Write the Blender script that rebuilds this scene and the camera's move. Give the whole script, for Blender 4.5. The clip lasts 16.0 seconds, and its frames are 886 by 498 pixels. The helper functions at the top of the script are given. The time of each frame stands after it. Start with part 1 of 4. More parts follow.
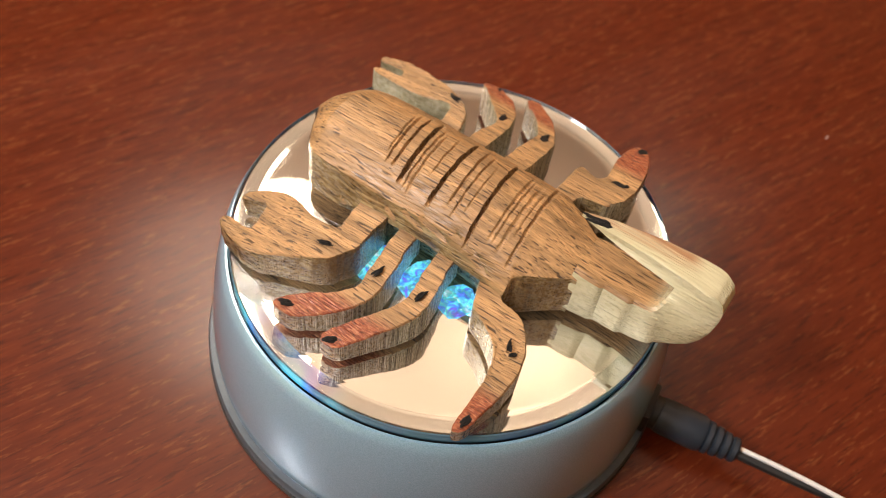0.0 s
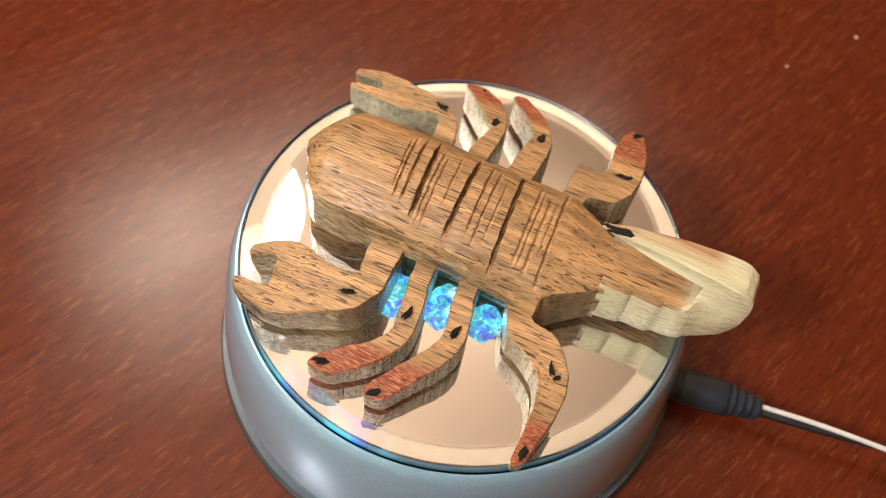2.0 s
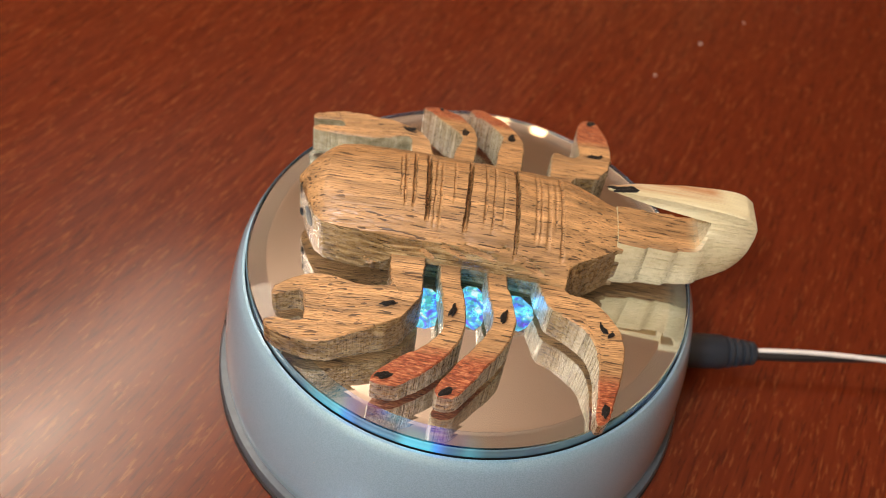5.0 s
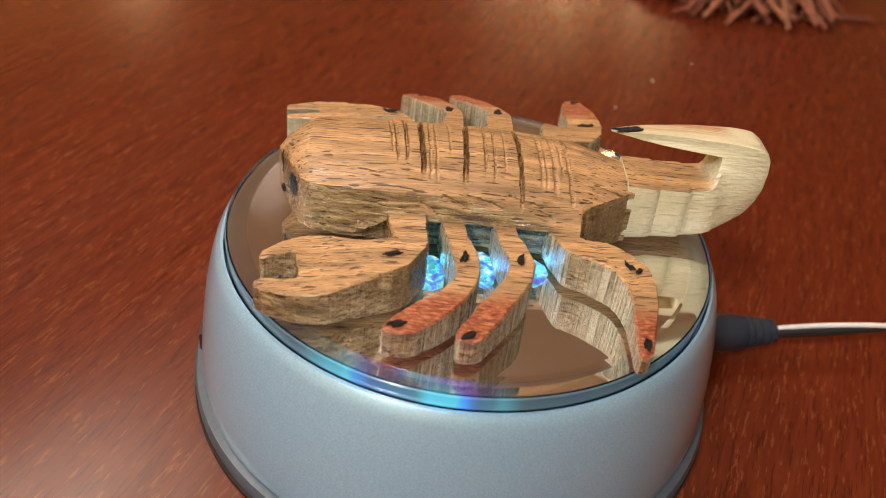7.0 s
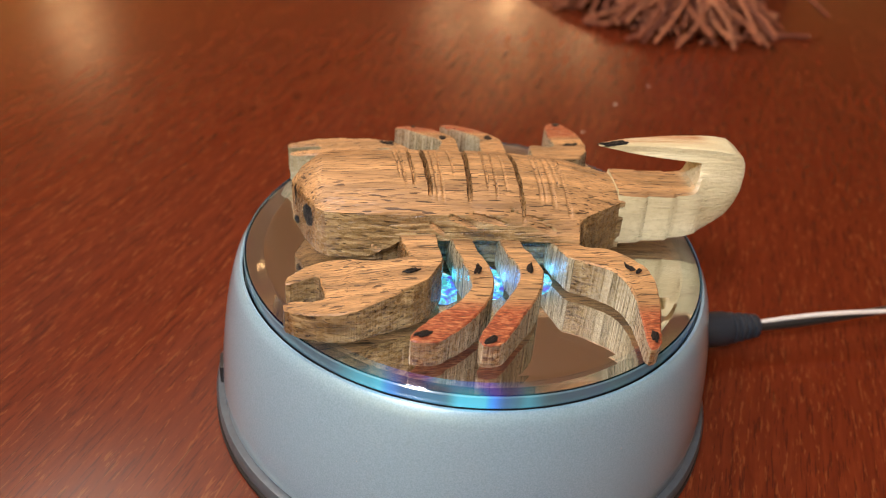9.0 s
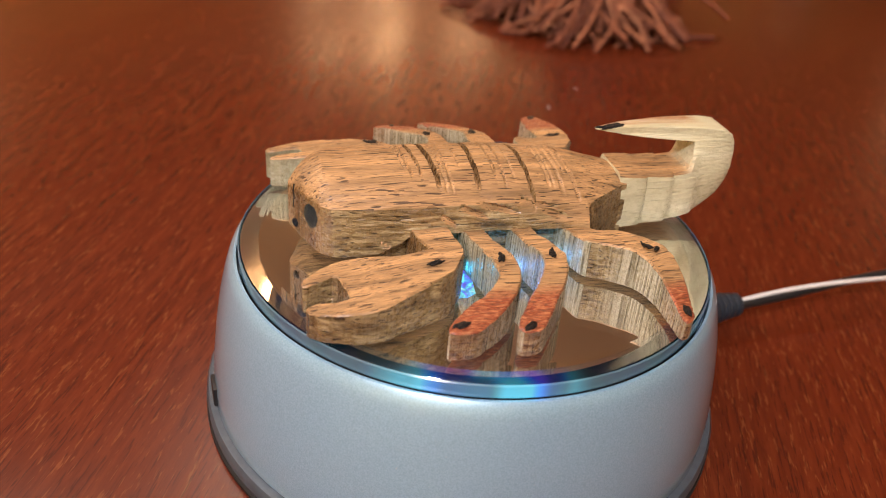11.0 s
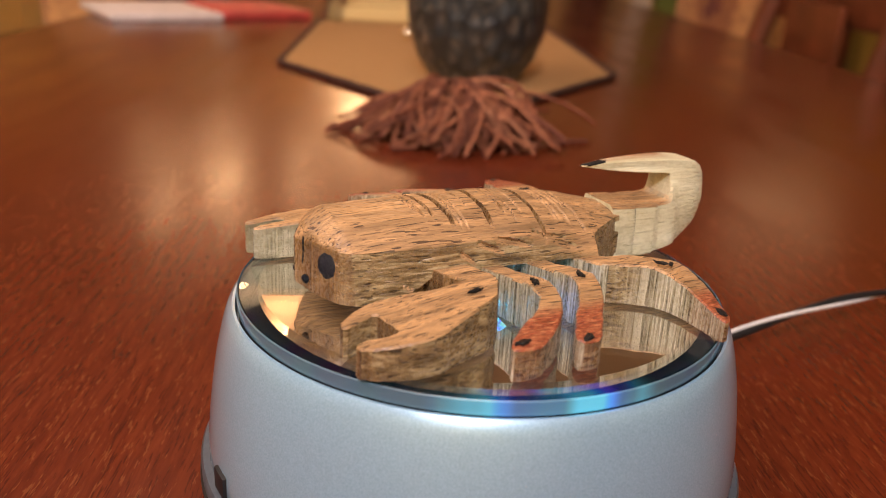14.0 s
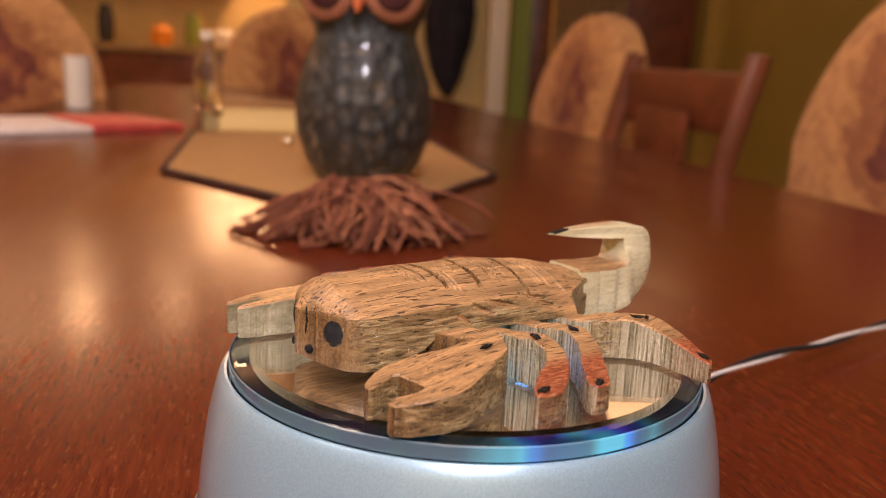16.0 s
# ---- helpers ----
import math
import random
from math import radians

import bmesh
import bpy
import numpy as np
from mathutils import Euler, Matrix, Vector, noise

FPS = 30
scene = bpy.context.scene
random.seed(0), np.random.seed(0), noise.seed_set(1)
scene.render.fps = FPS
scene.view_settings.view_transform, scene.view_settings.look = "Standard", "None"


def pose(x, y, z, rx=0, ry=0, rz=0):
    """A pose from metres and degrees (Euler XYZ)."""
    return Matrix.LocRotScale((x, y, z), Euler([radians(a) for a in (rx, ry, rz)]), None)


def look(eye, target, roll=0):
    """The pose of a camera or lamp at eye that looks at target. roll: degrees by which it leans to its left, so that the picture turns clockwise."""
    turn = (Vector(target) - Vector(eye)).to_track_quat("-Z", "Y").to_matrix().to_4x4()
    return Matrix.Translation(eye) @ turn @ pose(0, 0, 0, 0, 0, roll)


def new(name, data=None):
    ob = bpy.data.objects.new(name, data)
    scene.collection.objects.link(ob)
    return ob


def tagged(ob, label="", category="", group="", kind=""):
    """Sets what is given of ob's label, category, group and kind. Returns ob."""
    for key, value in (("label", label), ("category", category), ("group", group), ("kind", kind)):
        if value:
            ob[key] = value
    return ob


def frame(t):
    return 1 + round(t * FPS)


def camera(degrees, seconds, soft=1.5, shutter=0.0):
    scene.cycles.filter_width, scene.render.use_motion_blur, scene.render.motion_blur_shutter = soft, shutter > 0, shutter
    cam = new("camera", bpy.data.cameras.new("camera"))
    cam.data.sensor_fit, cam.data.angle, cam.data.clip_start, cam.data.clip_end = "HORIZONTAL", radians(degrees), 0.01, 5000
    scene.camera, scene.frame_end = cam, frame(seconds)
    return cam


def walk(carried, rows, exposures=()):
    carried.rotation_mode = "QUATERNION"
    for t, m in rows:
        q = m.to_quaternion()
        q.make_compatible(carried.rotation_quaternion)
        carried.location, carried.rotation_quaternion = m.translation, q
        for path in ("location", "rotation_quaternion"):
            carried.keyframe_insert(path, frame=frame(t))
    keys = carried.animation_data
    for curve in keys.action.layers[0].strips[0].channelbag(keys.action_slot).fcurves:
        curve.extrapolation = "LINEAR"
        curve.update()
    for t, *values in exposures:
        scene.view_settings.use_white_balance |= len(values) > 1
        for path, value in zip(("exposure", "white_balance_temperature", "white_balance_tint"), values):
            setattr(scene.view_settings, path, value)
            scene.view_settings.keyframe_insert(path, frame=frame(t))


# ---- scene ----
cam = camera(54.50, 16.0, soft=0.65)
PATH = [  # seconds, eye, target, roll
    (0, 0.06905, -0.13726, 0.24448, 0.01302, -0.03004, 0.08521, 9.02),
    (0.5, 0.05821, -0.12805, 0.25294, 0.00995, -0.02396, 0.08913, 8.88),
    (1, 0.04683, -0.12445, 0.25953, 0.00533, -0.02327, 0.09208, 8.83),
    (1.5, 0.03924, -0.12454, 0.25868, 0.00360, -0.02448, 0.08921, 8.97),
    (2, 0.03220, -0.12508, 0.25787, 0.00101, -0.02477, 0.08768, 8.98),
    (2.5, 0.02798, -0.12681, 0.25814, 0.00086, -0.02597, 0.08756, 8.70),
    (3, 0.02403, -0.13264, 0.26235, 0.00107, -0.02896, 0.09287, 8.77),
    (3.5, 0.01852, -0.13845, 0.26371, 0.00060, -0.02975, 0.09680, 8.91),
    (4, 0.00973, -0.14692, 0.25512, -0.00229, -0.03022, 0.09314, 9.39),
    (4.5, 0.00244, -0.15600, 0.24895, -0.00296, -0.03042, 0.09338, 9.65),
    (4.7, -0.00261, -0.16040, 0.24306, -0.00574, -0.03119, 0.09043, 9.69),
    (6.8, -0.01724, -0.18537, 0.18491, -0.00845, -0.02667, 0.06352, 7.00),
    (7, -0.01690, -0.18650, 0.18131, -0.00795, -0.02653, 0.06160, 6.70),
    (7.5, -0.01679, -0.19284, 0.17940, -0.00739, -0.03039, 0.06312, 5.95),
    (8, -0.01668, -0.20333, 0.18371, -0.00625, -0.03872, 0.07059, 5.21),
    (8.5, -0.02439, -0.20201, 0.18384, -0.01038, -0.03705, 0.07162, 4.67),
    (9, -0.03065, -0.20098, 0.18327, -0.01240, -0.03565, 0.07222, 4.28),
    (9.2, -0.03434, -0.20013, 0.18257, -0.01364, -0.03450, 0.07240, 4.42),
    (11.3, -0.06341, -0.19352, 0.16523, -0.01598, -0.02763, 0.06407, 4.52),
    (11.5, -0.06457, -0.19306, 0.16326, -0.01562, -0.02633, 0.06424, 4.21),
    (12, -0.07360, -0.19210, 0.16369, -0.01763, -0.02490, 0.06928, 4.08),
    (12.5, -0.08239, -0.18988, 0.15928, -0.02073, -0.02222, 0.06933, 3.80),
    (13, -0.08789, -0.19080, 0.14845, -0.02020, -0.02182, 0.06560, 3.49),
    (13.5, -0.09410, -0.18978, 0.14057, -0.01938, -0.02037, 0.06494, 3.25),
    (14, -0.10220, -0.18758, 0.13808, -0.02030, -0.01861, 0.06923, 3.01),
    (14.5, -0.10819, -0.18474, 0.13190, -0.01836, -0.01704, 0.07018, 2.79),
    (15, -0.11706, -0.18632, 0.12596, -0.01952, -0.02000, 0.07282, 2.83),
    (15.5, -0.12721, -0.18325, 0.12867, -0.02180, -0.02015, 0.08083, 2.76),
    (16, -0.13568, -0.18110, 0.12848, -0.02363, -0.02115, 0.08538, 2.60),
]
TINTS = ((0, -0.05, 6350, 11), (1, -0.02, 6250, 9), (3, -0.04, 6300, 10), (4.5, -0.04, 6450, 13), (7, -0.02, 6300, 13), (9, 0.04, 6350, 15), (11.5, 0.02, 6430, 21), (13, -0.03, 6500, 24), (15, -0.12, 6500, 23), (15.5, -0.16, 6550, 25), (16, -0.08, 6600, 28))
walk(cam, [(r[0], look(r[1:4], r[4:7], r[7])) for r in PATH], TINTS)

# --- lens focus, world and lights -------------------------------------------
cam.data.dof.use_dof = True
cam.data.dof.focus_distance = 0.213
cam.data.dof.aperture_fstop = 13.5

ZM = 0.0485          # height of the silver rim, from which heights on the carving are counted
ZG = ZM + 0.0039     # top of the glass plate
ROOM_TURN = 32.1     # heading of the long table, degrees from +y towards +x


def at_room(u, v, z=0.0):
    """A place from metres right of and ahead of the plate's axis, as the table lies."""
    a = radians(ROOM_TURN)
    return Vector((u * math.cos(a) + v * math.sin(a), -u * math.sin(a) + v * math.cos(a), z))


def room_pose(u, v, z=0.0, turn=0.0):
    return Matrix.Translation(at_room(u, v, z)) @ pose(0, 0, 0, 0, 0, turn - ROOM_TURN)


world = bpy.data.worlds.new("world")
scene.world = world
world.use_nodes = True
world.node_tree.nodes["Background"].inputs[0].default_value = (1.0, 0.70, 0.42, 1)
world.node_tree.nodes["Background"].inputs[1].default_value = 0.035


def bulb(name, where, power, radius, colour):
    data = bpy.data.lights.new(name, "POINT")
    data.shadow_soft_size, data.energy, data.color = radius, power, colour
    ob = new(name, data)
    ob.location = where
    return ob


WARM, NEUTRAL, COOL = (1.0, 0.60, 0.27), (1.0, 0.82, 0.62), (0.95, 0.97, 1.0)
for lx, ly in ((-0.62, 0.56), (-0.78, 0.42), (-0.93, 0.30), (-0.75, 0.24)):
    bulb("chandelier_bulb", (lx, ly, 1.20), 7.8, 0.15, NEUTRAL)
bulb("ceiling_lamp", (-0.60, -1.02, 1.25), 74.0, 0.10, COOL)
for u, v, power in ((-1.62, 3.6, 9.0), (-1.94, 3.5, 4.5), (-1.16, 3.6, 4.5)):
    bulb("pendant_bulb", at_room(u, v, 1.55), power, 0.07, WARM)
# Unseen fill lamps, added to brighten the kitchen wall.
for u, v, power in ((-0.80, 5.4, 48.0), (-1.30, 5.6, 28.0)):
    bulb("room_fill", at_room(u, v, 1.55), power, 0.20, WARM)

# Added uplight that brightens the ceiling mirrored in the plate; no real fixture.
bulb("ceiling_fill", (-0.25, 1.03, 1.52), 5.2, 0.04, NEUTRAL)
# Extra warm lamp, added only for glare on the table's upper left.
bulb("room_fill", (-1.75, 3.95, 1.35), 6.5, 0.12, WARM)
# Unseen soft fill added on the right, kept weak so it hardly reflects.
bulb("hall_fill", at_room(1.25, 3.6, 1.45), 4.0, 0.30, WARM)
for lx, ly, col in ((-0.0075, -0.0200, (0.04, 0.60, 1.0)), (0.0035, -0.0210, (0.08, 0.40, 1.0)), (0.0175, -0.0175, (0.10, 0.50, 1.0))):
    bulb("led_light", (lx, ly, ZG + 0.0012), 0.0014, 0.002, col)

# --- materials --------------------------------------------------------------


class Nodes:
    """A node material being put together."""

    def __init__(self, name):
        self.mat = bpy.data.materials.new(name)
        self.mat.use_nodes = True
        self.tree = self.mat.node_tree
        self.bsdf = self.tree.nodes["Principled BSDF"]
        self.coord = self.add("ShaderNodeTexCoord").outputs["Object"]

    def add(self, kind):
        return self.tree.nodes.new(kind)

    def put(self, socket, value):
        if hasattr(value, "links"):
            self.tree.links.new(value, socket)
        else:
            socket.default_value = value

    def mapped(self, scale=(1, 1, 1), turn=0.0, source=None):
        n = self.add("ShaderNodeMapping")
        self.put(n.inputs["Vector"], source or self.coord)
        n.inputs["Scale"].default_value = scale
        n.inputs["Rotation"].default_value = (0, 0, radians(turn))
        return n.outputs[0]

    def noise(self, vector, scale=1.0, detail=3.0, rough=0.55, twist=0.0):
        n = self.add("ShaderNodeTexNoise")
        self.put(n.inputs["Vector"], vector)
        n.inputs["Scale"].default_value, n.inputs["Detail"].default_value = scale, detail
        n.inputs["Roughness"].default_value, n.inputs["Distortion"].default_value = rough, twist
        return n.outputs["Fac"]

    def ramp(self, value, *stops):
        n = self.add("ShaderNodeValToRGB")
        self.put(n.inputs[0], value)
        e = n.color_ramp.elements
        while len(e) < len(stops):
            e.new(0.5)
        for el, (pos, col) in zip(e, stops):
            el.position, el.color = pos, (*col, 1) if len(col) == 3 else col
        return n.outputs[0]

    def step(self, value, low, high, to_low=0.0, to_high=1.0):
        n = self.add("ShaderNodeMapRange")
        n.interpolation_type = "SMOOTHSTEP"
        for i, v in enumerate((value, low, high, to_low, to_high)):
            self.put(n.inputs[i], v)
        return n.outputs[0]

    def mix(self, fac, a, b, mode="MIX"):
        n = self.add("ShaderNodeMix")
        n.data_type, n.blend_type = "RGBA", mode
        self.put(n.inputs[0], fac)
        self.put(n.inputs[6], a if hasattr(a, "links") else (*a, 1))
        self.put(n.inputs[7], b if hasattr(b, "links") else (*b, 1))
        return n.outputs[2]

    def maths(self, op, a, b=0.0):
        n = self.add("ShaderNodeMath")
        n.operation = op
        self.put(n.inputs[0], a)
        self.put(n.inputs[1], b)
        return n.outputs[0]

    def axes(self, source=None):
        n = self.add("ShaderNodeSeparateXYZ")
        self.put(n.inputs[0], source or self.coord)
        return n.outputs

    def bump(self, height, strength=0.3, distance=0.001):
        n = self.add("ShaderNodeBump")
        n.inputs["Strength"].default_value, n.inputs["Distance"].default_value = strength, distance
        self.put(n.inputs["Height"], height)
        self.put(self.bsdf.inputs["Normal"], n.outputs[0])
        return n.outputs[0]

    def done(self, colour, rough=0.5, metal=0.0, **more):
        self.put(self.bsdf.inputs["Base Color"], colour if hasattr(colour, "links") else (*colour, 1))
        self.put(self.bsdf.inputs["Roughness"], rough)
        self.put(self.bsdf.inputs["Metallic"], metal)
        for key, value in more.items():
            self.put(self.bsdf.inputs[key.replace("_", " ")], value)
        return self.mat


def carved_wood(name, tone=(0.412, 0.240, 0.104), red=False, pale=False, end_grain=True, smooth_sides=False):
    """Varnished open-pored timber, grain along x, with sawn sides."""
    n = Nodes(name)
    x, y, z = n.axes()
    broad = n.noise(n.mapped((24, 330, 260), 4), 1, 6, 0.68, 0.5)
    fine = n.noise(n.mapped((160, 4600, 3200), 4), 1, 3, 0.65)
    pores = n.noise(n.mapped((150, 1900, 1700), 4), 1, 0.6, 0.5, 0.25)
    hair = n.noise(n.mapped((230, 2300, 2000), 5), 1, 1, 0.5, 0.25)
    dark = tuple(c * 0.64 for c in tone)
    light = tuple(min(1, c * 1.62) for c in tone)
    col = n.ramp(broad, (0.34, dark), (0.46, tone), (0.62, light))
    col = n.mix(n.step(fine, 0.46, 0.62, 0.0, 0.34), col, tuple(c * 0.48 for c in tone))
    col = n.mix(n.step(hair, 0.636, 0.662, 0.0, 0.55), col, (0.085, 0.036, 0.015))
    col = n.mix(n.step(pores, 0.652, 0.672, 0.0, 0.80), col, (0.024, 0.010, 0.005))
    saw = n.noise(n.mapped((1500, 1500, 45)), 1, 4, 0.65)
    cut = n.noise(n.mapped((75, 520, 640), 3), 1, 5, 0.68, 0.6)
    olive = n.ramp(cut, (0.34, (0.055, 0.036, 0.014)), (0.48, (0.235, 0.163, 0.072)), (0.64, (0.50, 0.385, 0.195)))
    long_side = n.mix(n.step(pores, 0.655, 0.675, 0.0, 0.7), n.mix(0.85, col, olive), (0.040, 0.020, 0.009))
    if end_grain:
        side = n.ramp(saw, (0.34, (0.13, 0.105, 0.055)), (0.47, (0.34, 0.29, 0.175)), (0.60, (0.58, 0.52, 0.36)))
    else:
        streak = n.noise(n.mapped((120, 420, 26)), 1, 5, 0.65, 0.6)
        side = n.ramp(streak, (0.32, (0.070, 0.034, 0.013)), (0.48, (0.195, 0.106, 0.040)), (0.66, (0.36, 0.225, 0.095)))
    if smooth_sides:
        side = n.ramp(n.noise(n.mapped((130, 130, 200)), 1, 4, 0.6, 0.4), (0.35, (0.30, 0.27, 0.155)), (0.52, (0.46, 0.42, 0.27)), (0.66, (0.60, 0.55, 0.38)))
        long_side = side
    facing = n.axes(n.add("ShaderNodeNewGeometry").outputs["Normal"])
    up = n.step(n.maths("ABSOLUTE", facing[2]), 0.28, 0.58)
    side = n.mix(n.step(n.maths("ABSOLUTE", facing[0]), 0.35, 0.75), long_side, side)
    if pale:
        sap = n.ramp(n.noise(n.mapped((30, 260, 200), 3), 1, 3), (0.3, (0.62, 0.57, 0.35)), (0.55, (0.72, 0.675, 0.44)), (0.8, (0.82, 0.78, 0.57)))
        edge = n.maths("MULTIPLY", n.step(y, 0.0026, 0.0046), n.step(x, 0.066, 0.060))
        arm = n.mix(n.maths("MULTIPLY", edge, n.step(broad, 0.35, 0.6, 0.35, 0.9)), sap, (0.40, 0.17, 0.065))
        base = n.mix(n.step(x, 0.056, 0.063), col, sap)
        side = n.mix(n.step(cut, 0.4, 0.7, 0.0, 0.12), sap, (0.50, 0.45, 0.27))
        col = n.mix(n.step(z, ZM + 0.0235, ZM + 0.026), base, arm)
    col = n.mix(up, side, col)
    if red:
        near = n.step(n.maths("ADD", y, n.maths("MULTIPLY", broad, 0.004)), -0.0455, -0.0405, 1.0, 0.0)
        far = n.step(y, 0.0365, 0.0415)
        stain = n.ramp(n.noise(n.mapped((500, 2600, 900), 70), 1, 5, 0.7), (0.36, (0.085, 0.013, 0.006)), (0.50, (0.32, 0.060, 0.020)), (0.66, (0.62, 0.27, 0.12)))
        both = n.maths("ADD", near, far)
        col = n.mix(n.maths("MULTIPLY", both, n.step(up, 0.0, 1.0, 0.25, 0.92)), col, stain)
    relief = n.maths("ADD", n.maths("MULTIPLY", pores, -0.32), n.maths("ADD", n.maths("MULTIPLY", hair, -0.2), n.maths("MULTIPLY", saw, n.maths("MULTIPLY", n.maths("SUBTRACT", 1.0, up), 0.12 if pale else (1.0 if end_grain else 0.35)))))
    chisel = n.noise(n.mapped((55, 260, 240), 3), 1, 3, 0.6, 0.6)
    relief = n.maths("ADD", relief, n.maths("MULTIPLY", chisel, 0.55))
    shape = n.bump(relief, 1.0, 0.0009)
    gloss = n.step(n.noise(n.mapped((500, 1400, 900)), 1, 3), 0.35, 0.65, 0.34, 0.66)
    gloss = n.maths("MULTIPLY", gloss, n.step(up, 0.0, 1.0, 0.58, 1.0))
    return n.done(col, gloss, Coat_Weight=n.step(up, 0.0, 1.0, 0.7, 0.22), Coat_Roughness=n.step(up, 0.0, 1.0, 0.11, 0.20), Coat_Normal=shape)


def plain(name, colour, rough=0.5, metal=0.0, spread=0.12, scale=60.0, lift=0.0, **more):
    """One coating with slight mottling and relief."""
    n = Nodes(name)
    f = n.noise(n.mapped(), scale, 4, 0.6)
    col = n.ramp(f, (0.3, tuple(c * (1 - spread) for c in colour)), (0.7, tuple(min(1, c * (1 + spread)) for c in colour)))
    if lift:
        n.bump(n.noise(n.mapped(), scale * 4, 3), lift, 0.0005)
    return n.done(col, rough, metal, **more)


def table_wood():
    n = Nodes("polished_mahogany")
    grain = n.noise(n.mapped((430, 42, 75), 20), 1, 5, 0.65, 0.5)
    pores = n.noise(n.mapped((1300, 90, 190), 20), 1, 2, 0.6)
    flecks = n.noise(n.mapped((900, 130, 190), 24), 1, 3, 0.6)
    figure = n.noise(n.mapped((14, 7, 7), 20), 1, 4, 0.55, 0.8)
    col = n.ramp(grain, (0.30, (0.078, 0.0118, 0.0036)), (0.5, (0.110, 0.0176, 0.0052)), (0.72, (0.150, 0.0275, 0.0078)))
    col = n.mix(n.step(figure, 0.35, 0.7, 0.0, 0.5), col, (0.110, 0.0166, 0.0048))
    col = n.mix(n.step(flecks, 0.58, 0.66, 0.0, 0.46), col, (0.235, 0.072, 0.022))
    col = n.mix(n.step(pores, 0.58, 0.64, 0.0, 0.55), col, (0.036, 0.007, 0.0034))
    n.bump(n.maths("ADD", n.maths("MULTIPLY", pores, -0.9), n.noise(n.mapped(), 9, 2)), 0.045, 0.0006)
    rough = n.step(n.noise(n.mapped((30, 5, 5), 20), 1, 4), 0.3, 0.7, 0.19, 0.27)
    return n.done(col, rough, Specular_IOR_Level=0.40)


def silver_paint():
    n = Nodes("silver_paint")
    flakes = n.noise(n.mapped(), 2600, 1, 0.5)
    dust = n.noise(n.mapped(), 900, 2, 0.7)
    col = n.ramp(flakes, (0.3, (0.33, 0.57, 0.75)), (0.7, (0.425, 0.688, 0.885)))
    col = n.mix(n.step(dust, 0.74, 0.77, 0.0, 0.4), col, (0.72, 0.76, 0.80))
    n.bump(flakes, 0.03, 0.0002)
    return n.done(col, n.step(n.noise(n.mapped(), 70, 3), 0.3, 0.7, 0.28, 0.32), 0.40, Coat_Weight=1.0, Coat_Roughness=0.10)


def clear_glass(name, colour=(1, 1, 1), rough=0.0):
    n = Nodes(name)
    return n.done(colour, rough, IOR=1.46, Transmission_Weight=1.0)


def led_glow():
    """Faceted LED lens: swirls of cyan, blue and violet."""
    n = Nodes("led_lens_glow")
    hue = n.ramp(n.noise(n.mapped((1, 1, 0)), 210, 2, 0.6, 1.5), (0.36, (0.20, 0.08, 0.88)), (0.43, (0.06, 0.30, 0.92)), (0.50, (0.16, 0.66, 0.86)), (0.57, (0.10, 0.78, 0.68)), (0.64, (0.75, 0.98, 1.0)))
    power = n.step(n.noise(n.mapped((1, 1, 0), 30), 420, 2, 0.6, 1.0), 0.40, 0.62, 0.55, 1.25)
    return n.done((0.1, 0.2, 0.25), 0.2, Emission_Color=hue, Emission_Strength=power)


def woven(name, a, b, pitch=0.006):
    """Woven cloth: ribs across and along, with uneven yarn."""
    n = Nodes(name)
    x, y, z = n.axes()
    k = 2 * math.pi / pitch
    rib = n.maths("MULTIPLY", n.maths("SINE", n.maths("MULTIPLY", x, k)), n.maths("SINE", n.maths("MULTIPLY", y, k)))
    yarn = n.noise(n.mapped((30, 300, 30)), 1, 3)
    col = n.mix(n.step(rib, -0.6, 0.7), a, b)
    col = n.mix(n.step(yarn, 0.35, 0.7, 0.0, 0.4), col, tuple(c * 0.75 for c in a))
    n.bump(rib, 0.6, 0.0012)
    return n.done(col, 0.85)


def medallion_cloth():
    n = Nodes("medallion_upholstery")
    x, y, z = n.axes()
    wave = n.maths("MULTIPLY", n.noise(n.mapped(), 9, 4, 0.65, 1.2), 0.22)
    up = n.maths("MULTIPLY", n.maths("SUBTRACT", z, 0.84), 0.8)
    far = n.maths("SQRT", n.maths("ADD", n.maths("MULTIPLY", x, x), n.maths("MULTIPLY", up, up)))
    ring = n.maths("MULTIPLY", n.maths("ADD", far, n.maths("SUBTRACT", wave, 0.10)), 5.4)
    col = n.ramp(ring, (0.03, (0.42, 0.15, 0.05)), (0.16, (0.20, 0.050, 0.035)), (0.30, (0.15, 0.032, 0.028)), (0.40, (0.46, 0.19, 0.065)), (0.55, (0.34, 0.125, 0.05)), (0.68, (0.62, 0.31, 0.11)), (0.9, (0.70, 0.37, 0.14)))
    col = n.mix(n.step(n.noise(n.mapped(), 24, 4, 0.6, 1.2), 0.45, 0.62, 0.0, 0.4), col, (0.30, 0.11, 0.045))
    n.bump(n.noise(n.mapped(), 900, 2), 0.3, 0.0006)
    return n.done(col, 0.85, Sheen_Weight=0.1)


